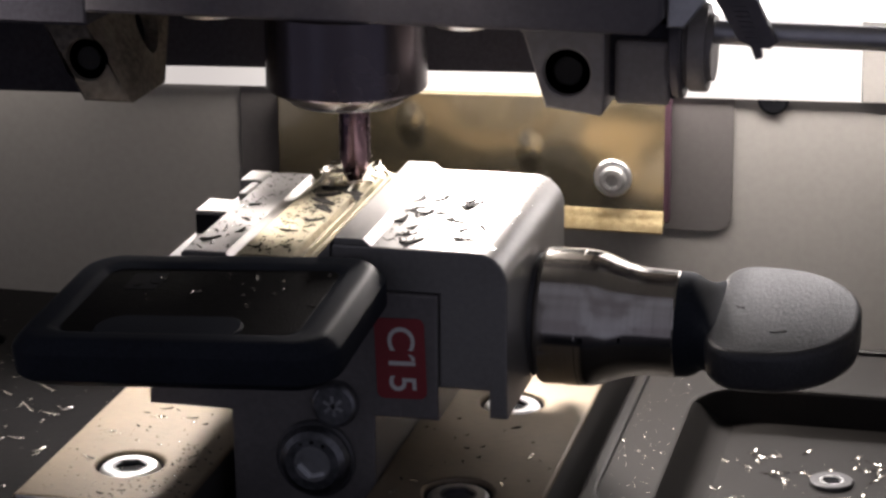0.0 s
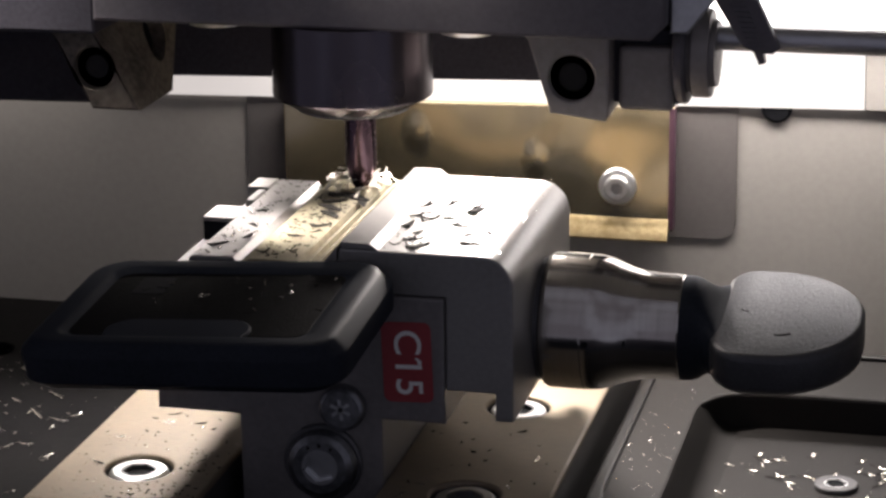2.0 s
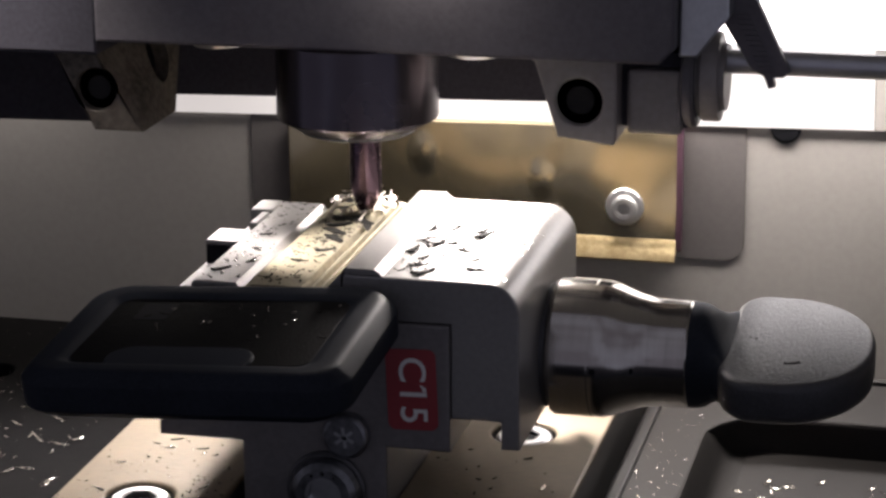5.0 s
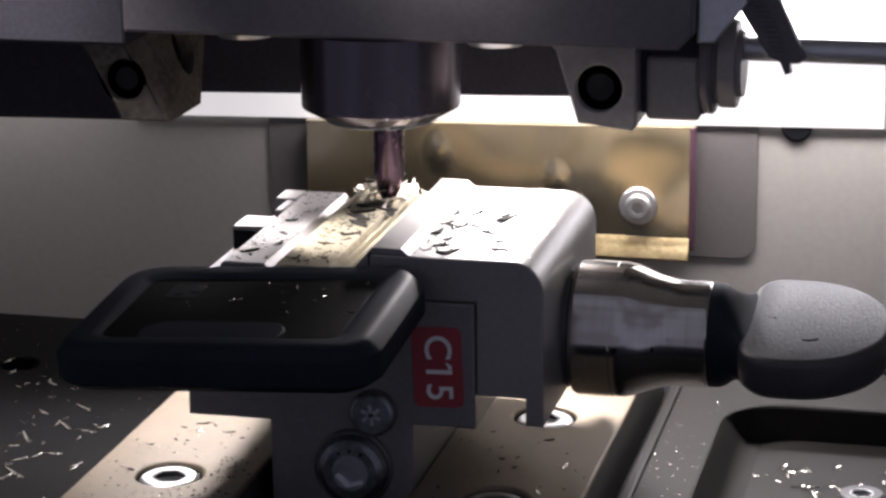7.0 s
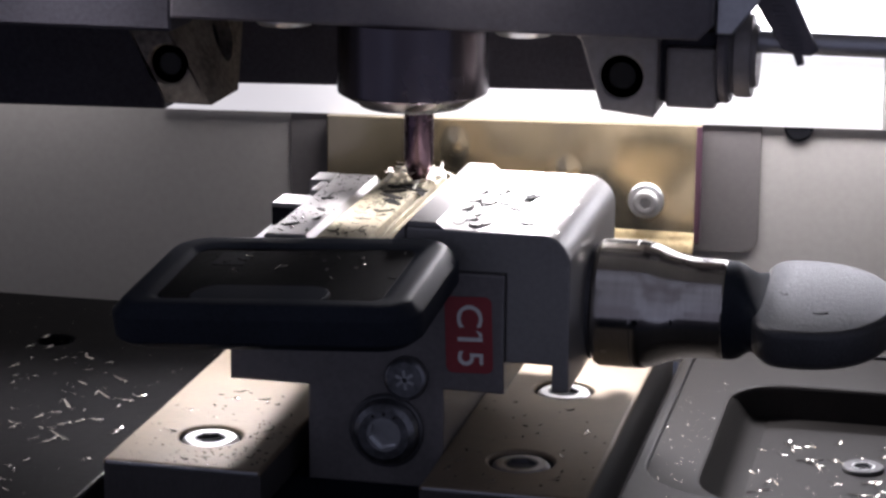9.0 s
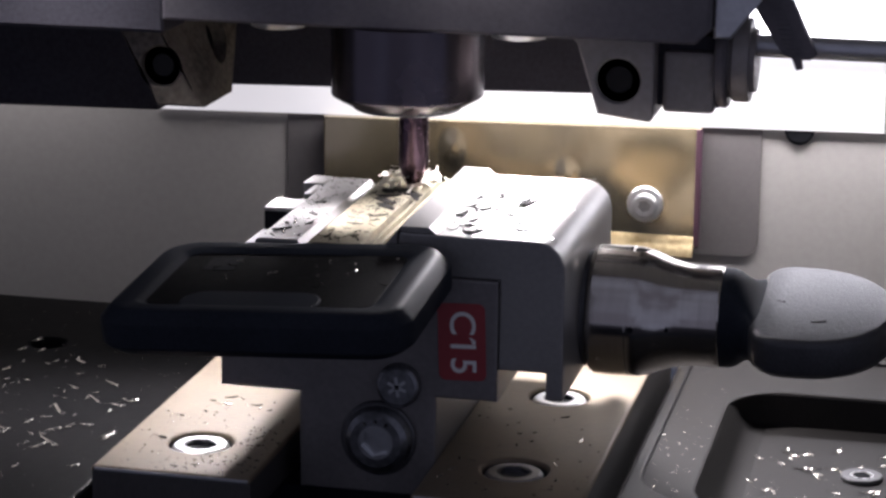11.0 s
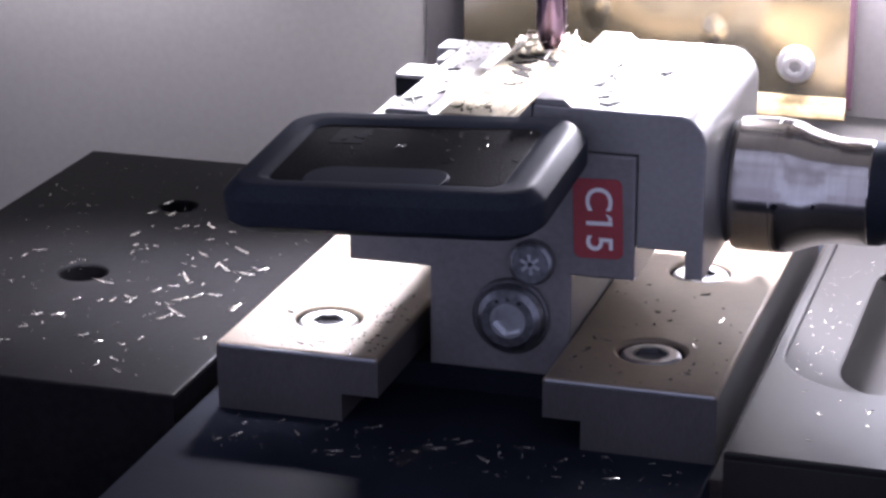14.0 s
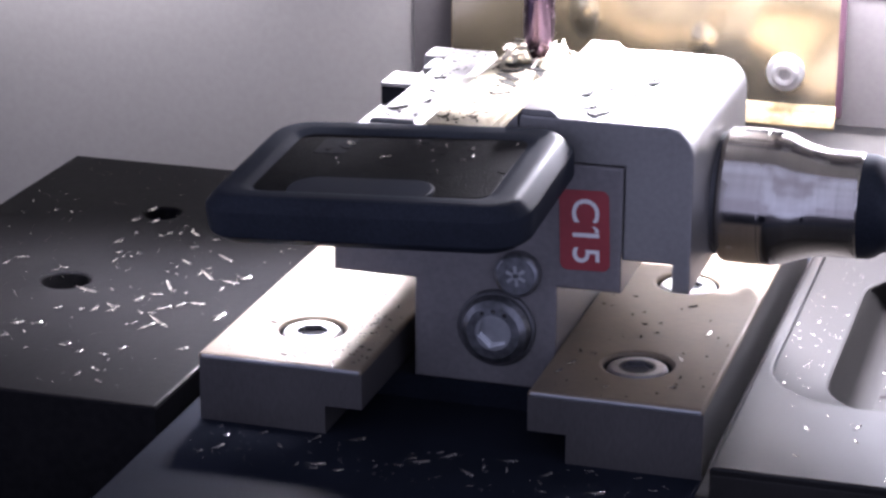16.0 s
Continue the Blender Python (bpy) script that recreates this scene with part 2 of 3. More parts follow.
def rounded(x0, x1, y0, y1, r, n=7, front=None):
    """A rectangle with round corners; front: another radius for the two corners at y0."""
    pts = []
    f = r if front is None else front
    for cx, cy, s, r in ((x1 - r, y1 - r, 0, r), (x0 + r, y1 - r, 1, r), (x0 + f, y0 + f, 2, f), (x1 - f, y0 + f, 3, f)):
        for i in range(n + 1):
            a = math.pi / 2 * (s + i / n)
            pts.append((cx + r * math.cos(a), cy + r * math.sin(a)))
    return pts


def lathe(profile, centre, axis, n=40, bm=None, sides=None):
    """Turned body: (distance along the axis, radius) pairs round a line through centre."""
    b = bmesh.new()
    rows = []
    for d, r in profile:
        row = []
        for i in range(n):
            a = 2 * math.pi * i / n
            u, v = r * math.cos(a), r * math.sin(a)
            p = {"x": (d, u, v), "y": (v, d, u), "z": (u, v, d)}[axis]
            row.append(b.verts.new(Vector(centre) + Vector(p)))
        rows.append(row)
    for p, q in zip(rows, rows[1:]):
        for i in range(n):
            b.faces.new((p[i - 1], p[i], q[i], q[i - 1]))
    b.faces.new(rows[0])
    b.faces.new(rows[-1])
    return joined(bm, b)


def turned(bm, m, centre):
    bmesh.ops.transform(bm, matrix=Matrix.Translation(centre) @ m @ Matrix.Translation(-Vector(centre)), verts=bm.verts)
    return bm


def socket_screw(parent, centre, axis, r, height, hexr, dome=0.5, name="screw", sign=1, floor=None, mat=None, wall=None):
    """Cap screw with a six-sided socket; its head ends at centre, facing sign along the axis."""
    s = sign
    k = "xyz".index(axis)
    prof = [(-s * height, r), (-s * dome, r), (-s * dome * 0.4, r - dome * 0.35), (0, r - dome), (0, hexr * 1.12)]
    c = Vector(centre)
    head = part(name, lathe([*prof, (-s * height * 0.55, hexr * 1.1), (-s * height * 0.55, 0.01)], c, axis, 36), mat or M_ZINC, parent, "zinc-plated socket screw")
    other = [c[i] for i in range(3) if i != k]
    rim = prism(ring(*other, hexr * 1.16, 36), axis, c[k] - s * height * 0.5, c[k] - s * 0.05, 0, holes=[ring(*other, hexr, 6, 0.3)])
    part("socket", rim, wall or M_ZINC, head)
    # Floor disc, by default black for the shade inside the socket.
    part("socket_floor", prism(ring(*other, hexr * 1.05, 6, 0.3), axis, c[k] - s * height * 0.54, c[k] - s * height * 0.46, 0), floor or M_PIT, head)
    return head


# ---- setting: chamber of the machine ----
CH = 150  # half width of the chamber
solo("wall_back", prism([(-CH, -60), (CH, -60), (CH, 140), (-CH, 140)], "y", 112, 118, 0,
     holes=[ring(-46.5, -9.5, 0.5, 10)]), M_WALL, (0, 115, 40), "grey painted sheet-metal back wall of the machine", "wall", kind="structure")
solo("wall_left", box(-CH - 6, -CH, -20, 118, -60, 140, 0), M_WALL, (-CH - 3, 50, 40), "grey painted side wall of the machine", "wall", kind="structure")
solo("wall_right", box(CH, CH + 6, -20, 118, -60, 140, 0), M_WALL, (CH + 3, 50, 40), "grey painted side wall of the machine", "wall", kind="structure")
solo("ceiling", box(-CH, CH, -20, 118, 140, 146, 0), M_WALL, (0, 50, 143), "grey painted cover over the machine", "ceiling", kind="structure")
solo("floor", box(-CH, CH, -320, 118, -66, -60, 0), M_CARR, (0, -100, -63), "black floor under the machine table", "floor", kind="structure")

# backing sheet with round corners behind the yellow bracket
solo("backing_sheet", prism(rounded(-42.5, 37.6, -0.6, 30, 3), "y", 111.62, 111.95, 0.1), M_CLEAR, (0, 112, 15),
     "grey plastic backing sheet with rounded corners on the wall", "sheet")

# ---- yellow bracket ----
br = thing("mounting_bracket", (0, 110, -2), "yellow-passivated steel bracket with a bent lower edge on the back wall", "bracket")
part("plate", prism([(-35.5, 1.0), (28, 1.0), (28, 20.9), (-35.5, 19.6)], "y", 109.2, 110.9, 0.25), M_GOLD, br)
lip = prism([(109.3, 3.1), (109.0, 2.7), (108.7, 2.1), (108.3, 1.4), (107.8, 0.7), (107.5, -0.1), (107.9, -0.5), (108.8, 0.1), (109.6, 0.9)], "x", -35.5, 27.3, 0.1)
part("folded_edge", lip, M_FOLD, br, "worn yellow folded lower edge")


def dimple(x, z, rx, rz, depth):
    """A soft pressed boss that rises a little out of the plate."""
    b = bmesh.new()
    rows = [[b.verts.new((x + rx * k / 10 * math.cos(a), 109.19 - depth * math.cos(math.pi * k / 20) ** 2, z + rz * k / 10 * math.sin(a)))
             for a in [2 * math.pi * i / 32 for i in range(32)]] for k in range(10, 0, -1)]
    for p, q in zip(rows, rows[1:]):
        for i in range(32):
            b.faces.new((p[i - 1], p[i], q[i], q[i - 1]))
    b.faces.new(rows[-1])
    b.faces.new(rows[0])
    return b


part("tinted_edge", box(27.2, 28.06, 109.1, 110.95, 1.3, 20.8, 0.1), M_TINT, br, "purple heat-tinted edge")
part("pressed_boss", dimple(-13.0, 15.2, 3.0, 4.4, 0.33), M_GOLD, br, "soft shining boss", smooth=60)
part("pressed_boss", dimple(6.0, 11.6, 2.6, 3.8, 0.3), M_GOLD, br, "soft shining boss", smooth=60)
washer = part("washer", lathe([(0.2, 3.0), (-0.4, 3.0), (-0.6, 2.8), (-0.6, 1.0)], (19.2, 109.2, 8.0), "y", 36), M_ZINC, br)
socket_screw(br, (19.25, 107.4, 7.9), "y", 2.1, 1.4, 1.1, 0.5, "bracket_screw", -1, M_BOLT)

# ---- lit panel behind the head ----
lp = thing("light_panel", (8, 111, 20), "white glowing light panel with a straight lower edge", "light panel")
panel = box(-66, 56.9, 111.0, 111.55, 21.45, 45, 0.1)
part("diffuser", turned(panel, Matrix.Rotation(radians(-1.2), 4, "Y"), (56, 110, 21.2)), M_LED, lp)
frame_bm = turned(box(57.0, 62.2, 110.9, 111.6, 21.35, 35.6, 0.2), Matrix.Rotation(radians(-1.2), 4, "Y"), (56, 110, 20.3))
part("end_cap", frame_bm, M_WALL, lp, "light grey end cap")
part("lamp_window", prism(rounded(22, 84, 34.8, 75, 4), "y", 107.2, 108.0, 0.2), M_LED2, lp, "brightly shining lamp window")
# Black disc stands in for a soft blob of shadow below the panel.
part("shade_disc", lathe([(0, 2.4), (-0.5, 2.4), (-0.7, 2.0), (-0.7, 0.1)], (43.5, 111.9, 21.2), "y", 24), M_PIT, lp)

# ---- carriage behind the spindle ----
ca = thing("spindle_carriage", (-30, 80, 24), "black painted carriage block hanging behind the spindle", "carriage")
part("body", prism([(-50, 31.5), (33, 33.7), (33, 90), (-50, 90)], "y", 70, 96, 0.5), M_CARR, ca)
part("side_body", prism([(-140, 25.5), (-50.3, 27.3), (-50.3, 90), (-140, 90)], "y", 69.6, 96.4, 0.5), M_CARR, ca)

# ---- table ----
tb = thing("machine_table", (0, 20, -30), "black anodised machine table with holes, a pocket and scattered metal chips", "table")
left = prism([(-86, -17.5), (-33.2, -17.5), (-33.2, 74), (-86, 74)], "z", -24, -5, 0.35,
             holes=[ring(-61.4, 50.6, 2.8), ring(-62.2, 19.8, 3.3)])
part("left_plate", left, M_BLACK, tb)
# Paler strip puts the bright line of the worn bevel into the colour.
part("edge_highlight", box(-33.55, -33.17, -17.3, 44, -5.6, -4.985, 0.1), M_PLATE, tb, "worn edge with its highlight painted in")
right = prism([(31.6, -15.2), (120, -15.2), (120, 74), (31.6, 74)], "z", -5.9, -5, 0.3, holes=[rounded(33.2, 112, 6.6, 72.5, 8, 7, 11)], both=False)
part("right_plate", right, M_PLATE, tb)
part("recess", prism([(31.6, -15.2), (120, -15.2), (120, 74), (31.6, 74)], "z", -24, -5.55, 0.5, holes=[rounded(40.4, 110, 7.0, 56.5, 8)], both=False), M_BLUED, tb)
part("pocket_floor", box(38, 112, 4, 59, -16, -10.5, 0), M_BLUED, tb)
part("pocket_slope", prism([(40.42, -5.7), (41.1, -6.6), (42.2, -8.6), (43.4, -9.9), (45.2, -10.46), (40.42, -10.6)], "y", 7.2, 56.4, 0), M_BLUED, tb, smooth=40)
part("channel_floor", box(-33.0, 30.15, -62, 74, -24.04, -8.4, 0.4), M_CHANNEL, tb)
part("groove_floor", box(30.06, 31.58, -15.1, 74, -23.9, -8.6, 0), M_RUST, tb)
part("riser", box(-13.8, 13.8, 1.9, 73, -8.6, -5.25, 0.3), M_CHANNEL, tb)
part("base", box(-120, 120, -30, 74, -45, -24.05, 0.5), M_FLOOR, tb)
part("front_rail", box(-120, 120, -64, -30.1, -45, -24.1, 0.8), M_FLOOR, tb)
for x, y in ((-61.4, 50.6), (-62.2, 19.8)):
    # Black bottom disc puts the shade of the hole into its colour.
    part("hole_bottom", lathe([(0, 2.3), (0.4, 2.2), (0.4, 1.2), (-0.8, 1.1), (-0.8, 0.02)], (x, y, -12.0), "z", 24), M_PIT, tb)
socket_screw(tb, (59.8, 37, -9.9), "z", 2.8, 0.6, 1.4, 0.2, "pocket_screw", mat=M_SOCKET)


# ---- base plates with sunk screws ----
def base_plate(side, screws, label):
    t = thing("base_plate", (side * 20, 14, -8.4), label, "base plate", "base plates")
    s = side
    prof = [(s * 30, 0), (s * 9.9, 0), (s * 9.9, -4.9), (s * 14.4, -4.9), (s * 14.4, -8.4), (s * 30, -8.4)]
    top = prism([(min(s * 30, s * 9.9), -11.5), (max(s * 30, s * 9.9), -11.5), (max(s * 30, s * 9.9), 66), (min(s * 30, s * 9.9), 66)],
                "z", -0.55, 0, 0.4, holes=[ring(x, y, 4.05, 36) for x, y in screws], both=False)
    part("top", top, M_TAN, t)
    # Sides and foot get a darker grey than the top face.
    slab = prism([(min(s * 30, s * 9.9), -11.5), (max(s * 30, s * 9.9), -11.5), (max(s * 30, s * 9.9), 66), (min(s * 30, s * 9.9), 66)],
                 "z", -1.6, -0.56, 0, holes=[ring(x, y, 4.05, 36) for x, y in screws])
    part("slab", slab, M_SIDE, t, "dark grey sides")
    # Zinc strip stands in for the bright highlight on the front chamfer.
    part("edge_highlight", box(min(s * 30, s * 9.9) + 0.3, max(s * 30, s * 9.9) - 0.3, -11.56, -11.3, -0.62, -0.2, 0.1), M_ZINC, t, "bright highlight strip on the front edge")
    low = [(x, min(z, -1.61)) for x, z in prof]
    part("foot", prism(low, "y", -11.5, 66, 0), M_SIDE, t, "dark grey sides and foot")
    for x, y in screws:
        # Socket walls and floors carry the shade inside them as dark steel.
        socket_screw(t, (x, y, -0.25), "z", 3.6, 1.3, 1.95, 0.45, floor=M_SOCKET if (s > 0 and y < 5) else M_PIT, wall=M_SOCKET, mat=M_BOLT if (s > 0 and y < 5) else None)
        # Black disc stands in for the shaded gap round the screw head.
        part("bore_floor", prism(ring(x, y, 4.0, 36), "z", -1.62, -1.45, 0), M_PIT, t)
    return t


base_plate(-1, [(-20, 0)], "pale ground steel base plate with one sunk socket screw")
base_plate(1, [(20, 0), (20, 29.8)], "brownish ground steel base plate with two sunk socket screws")

# ---- clamp ----
cl = thing("key_clamp", (0, 20, -5.2), "grey steel clamp body with a red sticker and two front screws", "clamp")
body = prism([(-17.8, 7.2), (-7.6, 7.2), (-7.6, -5.2), (9.8, -5.2), (9.8, 7.8), (17.3, 7.8), (17.3, 22.9), (-17.8, 22.9)], "y", 1.6, 40, 0.3)
part("body", body, M_BODY, cl)
jawl = prism([(-13.4, 22.92), (-13.4, 25.9), (-13.0, 26.3), (-8.0, 26.3), (-7.4, 25.6), (-7.4, 25.2), (4.6, 25.2), (4.6, 22.92)], "y", 2.2, 37.2, 0.2)
part("fixed_jaw", jawl, M_JAW, cl, "bright steel fixed jaw")
part("stop_block", box(-17.65, -13.45, 19.55, 25.0, 20.6, 25.3, 0.1), M_PIT, cl, "black block under the stop")
part("stop_step", box(-17.7, -13.45, 19.5, 25.0, 25.31, 25.9, 0.2), M_JAW, cl)
part("stop_step", box(-14.6, -13.45, 27.0, 32.4, 22.95, 26.2, 0.25), M_JAW, cl)
part("stop_step", box(-16.4, -13.45, 33.2, 37.9, 22.95, 26.2, 0.25), M_JAW, cl)
part("step_pin", lathe([(0, 0.6), (0.05, 0.6), (0.06, 0.02)], (-16.3, 22.6, 25.9), "z", 16), M_SOCKET, cl)
part("front_bolt_washer", lathe([(0, 4.75), (-0.5, 4.75), (-0.7, 4.5), (-0.7, 2.0)], (2.6, 1.6, 2.1), "y", 36), M_SOCKET, cl)
bolt = socket_screw(cl, (2.7, -0.6, 2.1), "y", 4.3, 1.8, 1.95, 1.1, "front_bolt", -1, M_ZINC, M_CAP)
for a in (60, 90, 120):
    c, s = math.cos(radians(a)), math.sin(radians(a))
    part("stamped_mark", lathe([(0, 0.28), (0.05, 0.28), (0.06, 0.02)], (2.7 + 2.7 * c, -0.62, 2.1 + 2.7 * s), "y", 10), M_CHROME, bolt)
small = socket_screw(cl, (5.2, 0.1, 9.2), "y", 2.75, 1.5, 0.4, 0.5, "front_screw", -1, M_SOCKET, M_CAP)
for i in range(3):
    a = math.pi * i / 3 + 0.4
    part("star_slot", turned(box(3.95, 6.45, 0.04, 0.3, 9.0, 9.4, 0.0), Matrix.Rotation(a, 4, "Y"), (5.2, 0.1, 9.2)), M_ZINC, small)

# sticker with its code, reading downwards
st = part("sticker", turned(prism(rounded(10.0, 15.9, 10.3, 20.0, 0.9), "y", 1.42, 1.58, 0.05), Matrix.Rotation(radians(-2.0), 4, "Y"), (13, 1.5, 15)), M_RED, cl, "red sticker with white code C15")
txt = bpy.data.curves.new("code", "FONT")
txt.body, txt.size, txt.extrude, txt.align_x, txt.align_y, txt.offset = "C15", 4.5 * MM, 0.02 * MM, "CENTER", "CENTER", 0.03 * MM
txt.space_character = 1.1
probe = new("code", txt)
bpy.context.view_layer.update()
me = bpy.data.meshes.new_from_object(probe.evaluated_get(bpy.context.evaluated_depsgraph_get()))
bpy.data.objects.remove(probe)
me.transform(Matrix.Translation(Vector((12.95, 1.38, 15.1)) * MM) @ Matrix.Rotation(radians(88), 4, "Y") @ Matrix.Rotation(radians(90), 4, "X"))
me.transform(Matrix.Translation(-spot(st) * MM))
me.materials.clear()
me.materials.append(M_WHITE)
code = new("lettering", me)
code.parent = st
tagged(code, "white lettering C15")

flag = prism([(14.66, 15.0), (14.66, 15.42), (14.2, 15.75), (13.85, 15.75), (14.2, 15.38), (14.2, 15.0)], "y", 1.36, 1.40, 0)
part("lettering_stroke", flag, M_WHITE, st, "white lettering")

# ---- moving jaw ----
mj = thing("moving_jaw", (15, 20, 8.5), "satin steel moving jaw with a rounded shoulder, strewn with metal chips", "jaw")
arc = [(21.6 + 3.7 * math.sin(a), 24.5 + 3.7 * math.cos(a)) for a in [math.pi / 2 * i / 9 for i in range(10)]]
prof = [(4.8, 23.0), (4.8, 28.2), *arc, (25.3, 8.5), (23.2, 8.5), (23.2, 11.8), (17.4, 11.8), (17.4, 23.0)]
part("jaw", prism(prof, "y", 1.95, 36.4, 0.25), M_JAW, mj)
part("gripping_lip", prism([(2.9, 26.36), (4.79, 26.36), (4.79, 28.21), (9.6, 28.21), (8.6, 29.0), (5.2, 29.0)], "y", 2.0, 36.3, 0.1), M_JAW, mj)

# ---- handle ----
hd = thing("turning_grip", (44, 20, 15.4), "polished steel sleeve with a black plastic turning paddle", "grip")
HC = (0, 20, 15.35)
part("collar", lathe([(25.2, 7.4), (25.9, 7.4)], HC, "x", 44), M_SOCKET, hd)
sleeve = [(25.9, 7.7), (26.2, 8.1), (26.6, 8.25), (31.0, 8.25), (31.1, 8.2), (31.6, 8.2), (32.2, 8.16), (33.4, 7.9), (34.8, 7.35), (36.2, 6.85), (37.8, 6.5), (39.5, 6.4), (42.2, 6.4), (42.5, 6.2), (42.5, 3.0)]
part("sleeve", lathe(sleeve, HC, "x", 56), M_CHROME, hd)

for x, r in ((31.8, 8.28), (36.0, 6.95)):
    part("pin", lathe([(0.3, 0.38), (-0.03, 0.38), (-0.04, 0.02)], (x, 20 - r * 0.99, 15.35 - 0.2), "y", 14), M_PIT, hd)


def loft(stations, n=48):
    """A tube along x through rounded sections: place, half depth, half height, squareness."""
    b = bmesh.new()
    rows = []
    for x, hy, hz, p in stations:
        row = []
        for i in range(n):
            a = 2 * math.pi * i / n
            c, s = math.cos(a), math.sin(a)
            row.append(b.verts.new((x, 20 + hy * math.copysign(abs(c) ** (2 / p), c), 15.35 + hz * math.copysign(abs(s) ** (2 / p), s))))
        rows.append(row)
    for p, q in zip(rows, rows[1:]):
        for i in range(n):
            b.faces.new((p[i - 1], p[i], q[i], q[i - 1]))
    b.faces.new(rows[0])
    b.faces.new(rows[-1])
    return b


def paddle():
    """A flat rounded slab with soft edges, turned a little towards the front."""
    out = []
    for cx, cy, r, start in ((53.0, 20.9, 10.6, 0), (50.8, 27.5, 4.0, 90), (51.0, 13.0, 4.7, 180), (53.0, 18.9, 10.6, 270)):
        out += [(cx + r * math.cos(radians(start + 9 * i)), cy + r * math.sin(radians(start + 9 * i))) for i in range(11)]
    b = prism(out, "z", 12.8, 18.15, 0)
    rim = [e for e in b.edges if len(e.link_faces) == 2 and e.calc_face_angle(0) > radians(50)]
    soften(b, [e for e in rim if e.verts[0].co.z < 14], 1.5, 3)
    rim = [e for e in b.edges if len(e.link_faces) == 2 and e.calc_face_angle(0) > radians(50) and e.verts[0].co.z > 17]
    soften(b, rim, 0.9, 3)
    return turned(b, PADDLE_TURN, (50, 20, 15.35))


PADDLE_TURN = Matrix.Rotation(radians(9), 4, "X")
part("paddle_neck", turned(loft([(42.4, 6.3, 6.3, 2.0), (43.6, 6.3, 6.25, 2.0), (44.4, 6.25, 5.9, 2.0), (45.2, 6.3, 5.0, 2.2), (46.0, 7.0, 3.9, 2.8), (46.9, 8.6, 2.9, 4.0), (48.2, 9.8, 2.45, 6.0)]), PADDLE_TURN, (50, 20, 15.35)), M_PLASTIC, hd, "black plastic neck", 60)
part("paddle", paddle(), M_PADDLE, hd, "black grained plastic paddle", 40)

# ---- key ----
ky = thing("car_key", (-4.5, -8, 19.5), "black plastic car key with its metal blade clamped for milling", "key")


def key_head():
    b = bmesh.new()
    # height, inset at the ends, inset at front and back
    levels = [(20.0, 1.6, 1.2), (20.9, 0.3, 0.15), (21.1, 0.15, 0.05), (23.6, 0.0, 0.0), (23.95, 0.1, 0.06), (24.15, 0.3, 0.2), (25.15, 1.25, 0.75), (25.38, 1.6, 1.0), (25.48, 2.0, 1.3),
              (25.5, 2.4, 1.6), (25.42, 3.7, 2.9), (25.36, 4.1, 3.3), (25.04, 4.75, 4.1), (24.97, 4.9, 4.2)]
    rows = []
    for z, e, f in levels:
        rows.append([b.verts.new((x, y, z)) for x, y in rounded(-24.7 + e, 12.5 - e, -25.0 + f, 1.75 - f, max(5.2 - e * 0.7, 1.6), 8, max(4.4 - e * 0.6, 1.4))])
    n = len(rows[0])
    for p, q in zip(rows, rows[1:]):
        for i in range(n):
            b.faces.new((p[i - 1], p[i], q[i], q[i - 1]))
    b.faces.new(rows[0])
    b.faces.new(rows[-1])
    return b


TILT = Matrix.Rotation(radians(4.5), 4, "X") @ Matrix.Rotation(radians(-3.2), 4, "Y")
KP = (6, -21, 25.3)
kh = part("head", turned(key_head(), TILT, KP), M_PLASTIC, ky)
part("face_panel", turned(prism(rounded(-19.7, 7.5, -20.7, -2.5, 1.8), "z", 24.8, 25.02, 0.05), TILT, KP), M_FACE, kh, "rough recessed face panel")
part("grip_tongue", turned(prism(rounded(-15.4, 1.2, -23.0, -16.6, 3.0), "z", 24.9, 25.34, 0.28, both=False), TILT, KP), M_PLASTIC, kh, "oval moulded grip at the rim")
part("square_inlay", turned(prism(rounded(-16.6, -12.6, -8.8, -3.9, 0.4), "z", 24.9, 25.06, 0.03), TILT, KP), M_PIT, kh, "dark square inlay")
for i in range(9):
    x = -8.2 + i * 1.62
    part("embossed_mark", turned(box(x, x + 0.5 + 0.5 * (i * 7 % 3) / 2, -4.6, -4.1, 24.98, 25.04, 0), TILT, KP), M_FACE, kh)
blade = prism([(-6.9, 25.25), (-6.9, 25.9), (-5.8, 26.25), (-0.2, 26.25), (0.1, 25.3), (0.5, 25.3), (0.7, 26.1), (1.1, 26.1), (1.3, 25.3), (1.7, 25.3), (1.9, 26.2), (2.3, 26.2), (2.5, 25.3), (2.9, 25.3), (3.1, 26.3), (3.5, 26.3), (3.7, 25.7), (4.5, 25.7), (4.5, 25.25)], "y", 2.3, 40.2, 0.06)
part("blade", blade, M_BRASS, ky, "pale brass-nickel blade with milled grooves")
part("neck", box(-7.0, 4.4, 1.0, 3.0, 25.25, 26.0, 0.2), M_BRASS, ky)

# ---- spindle head ----
sh = thing("milling_spindle", (-2, 35, 36), "dark milling spindle head with bracket arms and a coated cutter", "spindle")
SX, SY = -2.4, 35
part("spindle_nose", lathe([(48.55, 10.2), (39.0, 10.2), (38.75, 10.1), (38.6, 9.85), (37.1, 7.1), (36.9, 6.7), (36.8, 6.2), (36.9, 3.0)], (SX, SY, 0), "z", 64), M_SPIN, sh, "turned steel spindle nose")
part("nose_ring", lathe([(37.15, 7.2), (37.05, 7.25), (36.95, 7.2), (36.85, 7.0), (36.85, 6.4)], (SX, SY, 0), "z", 64), M_CAP, sh, "bright chamfered ring")
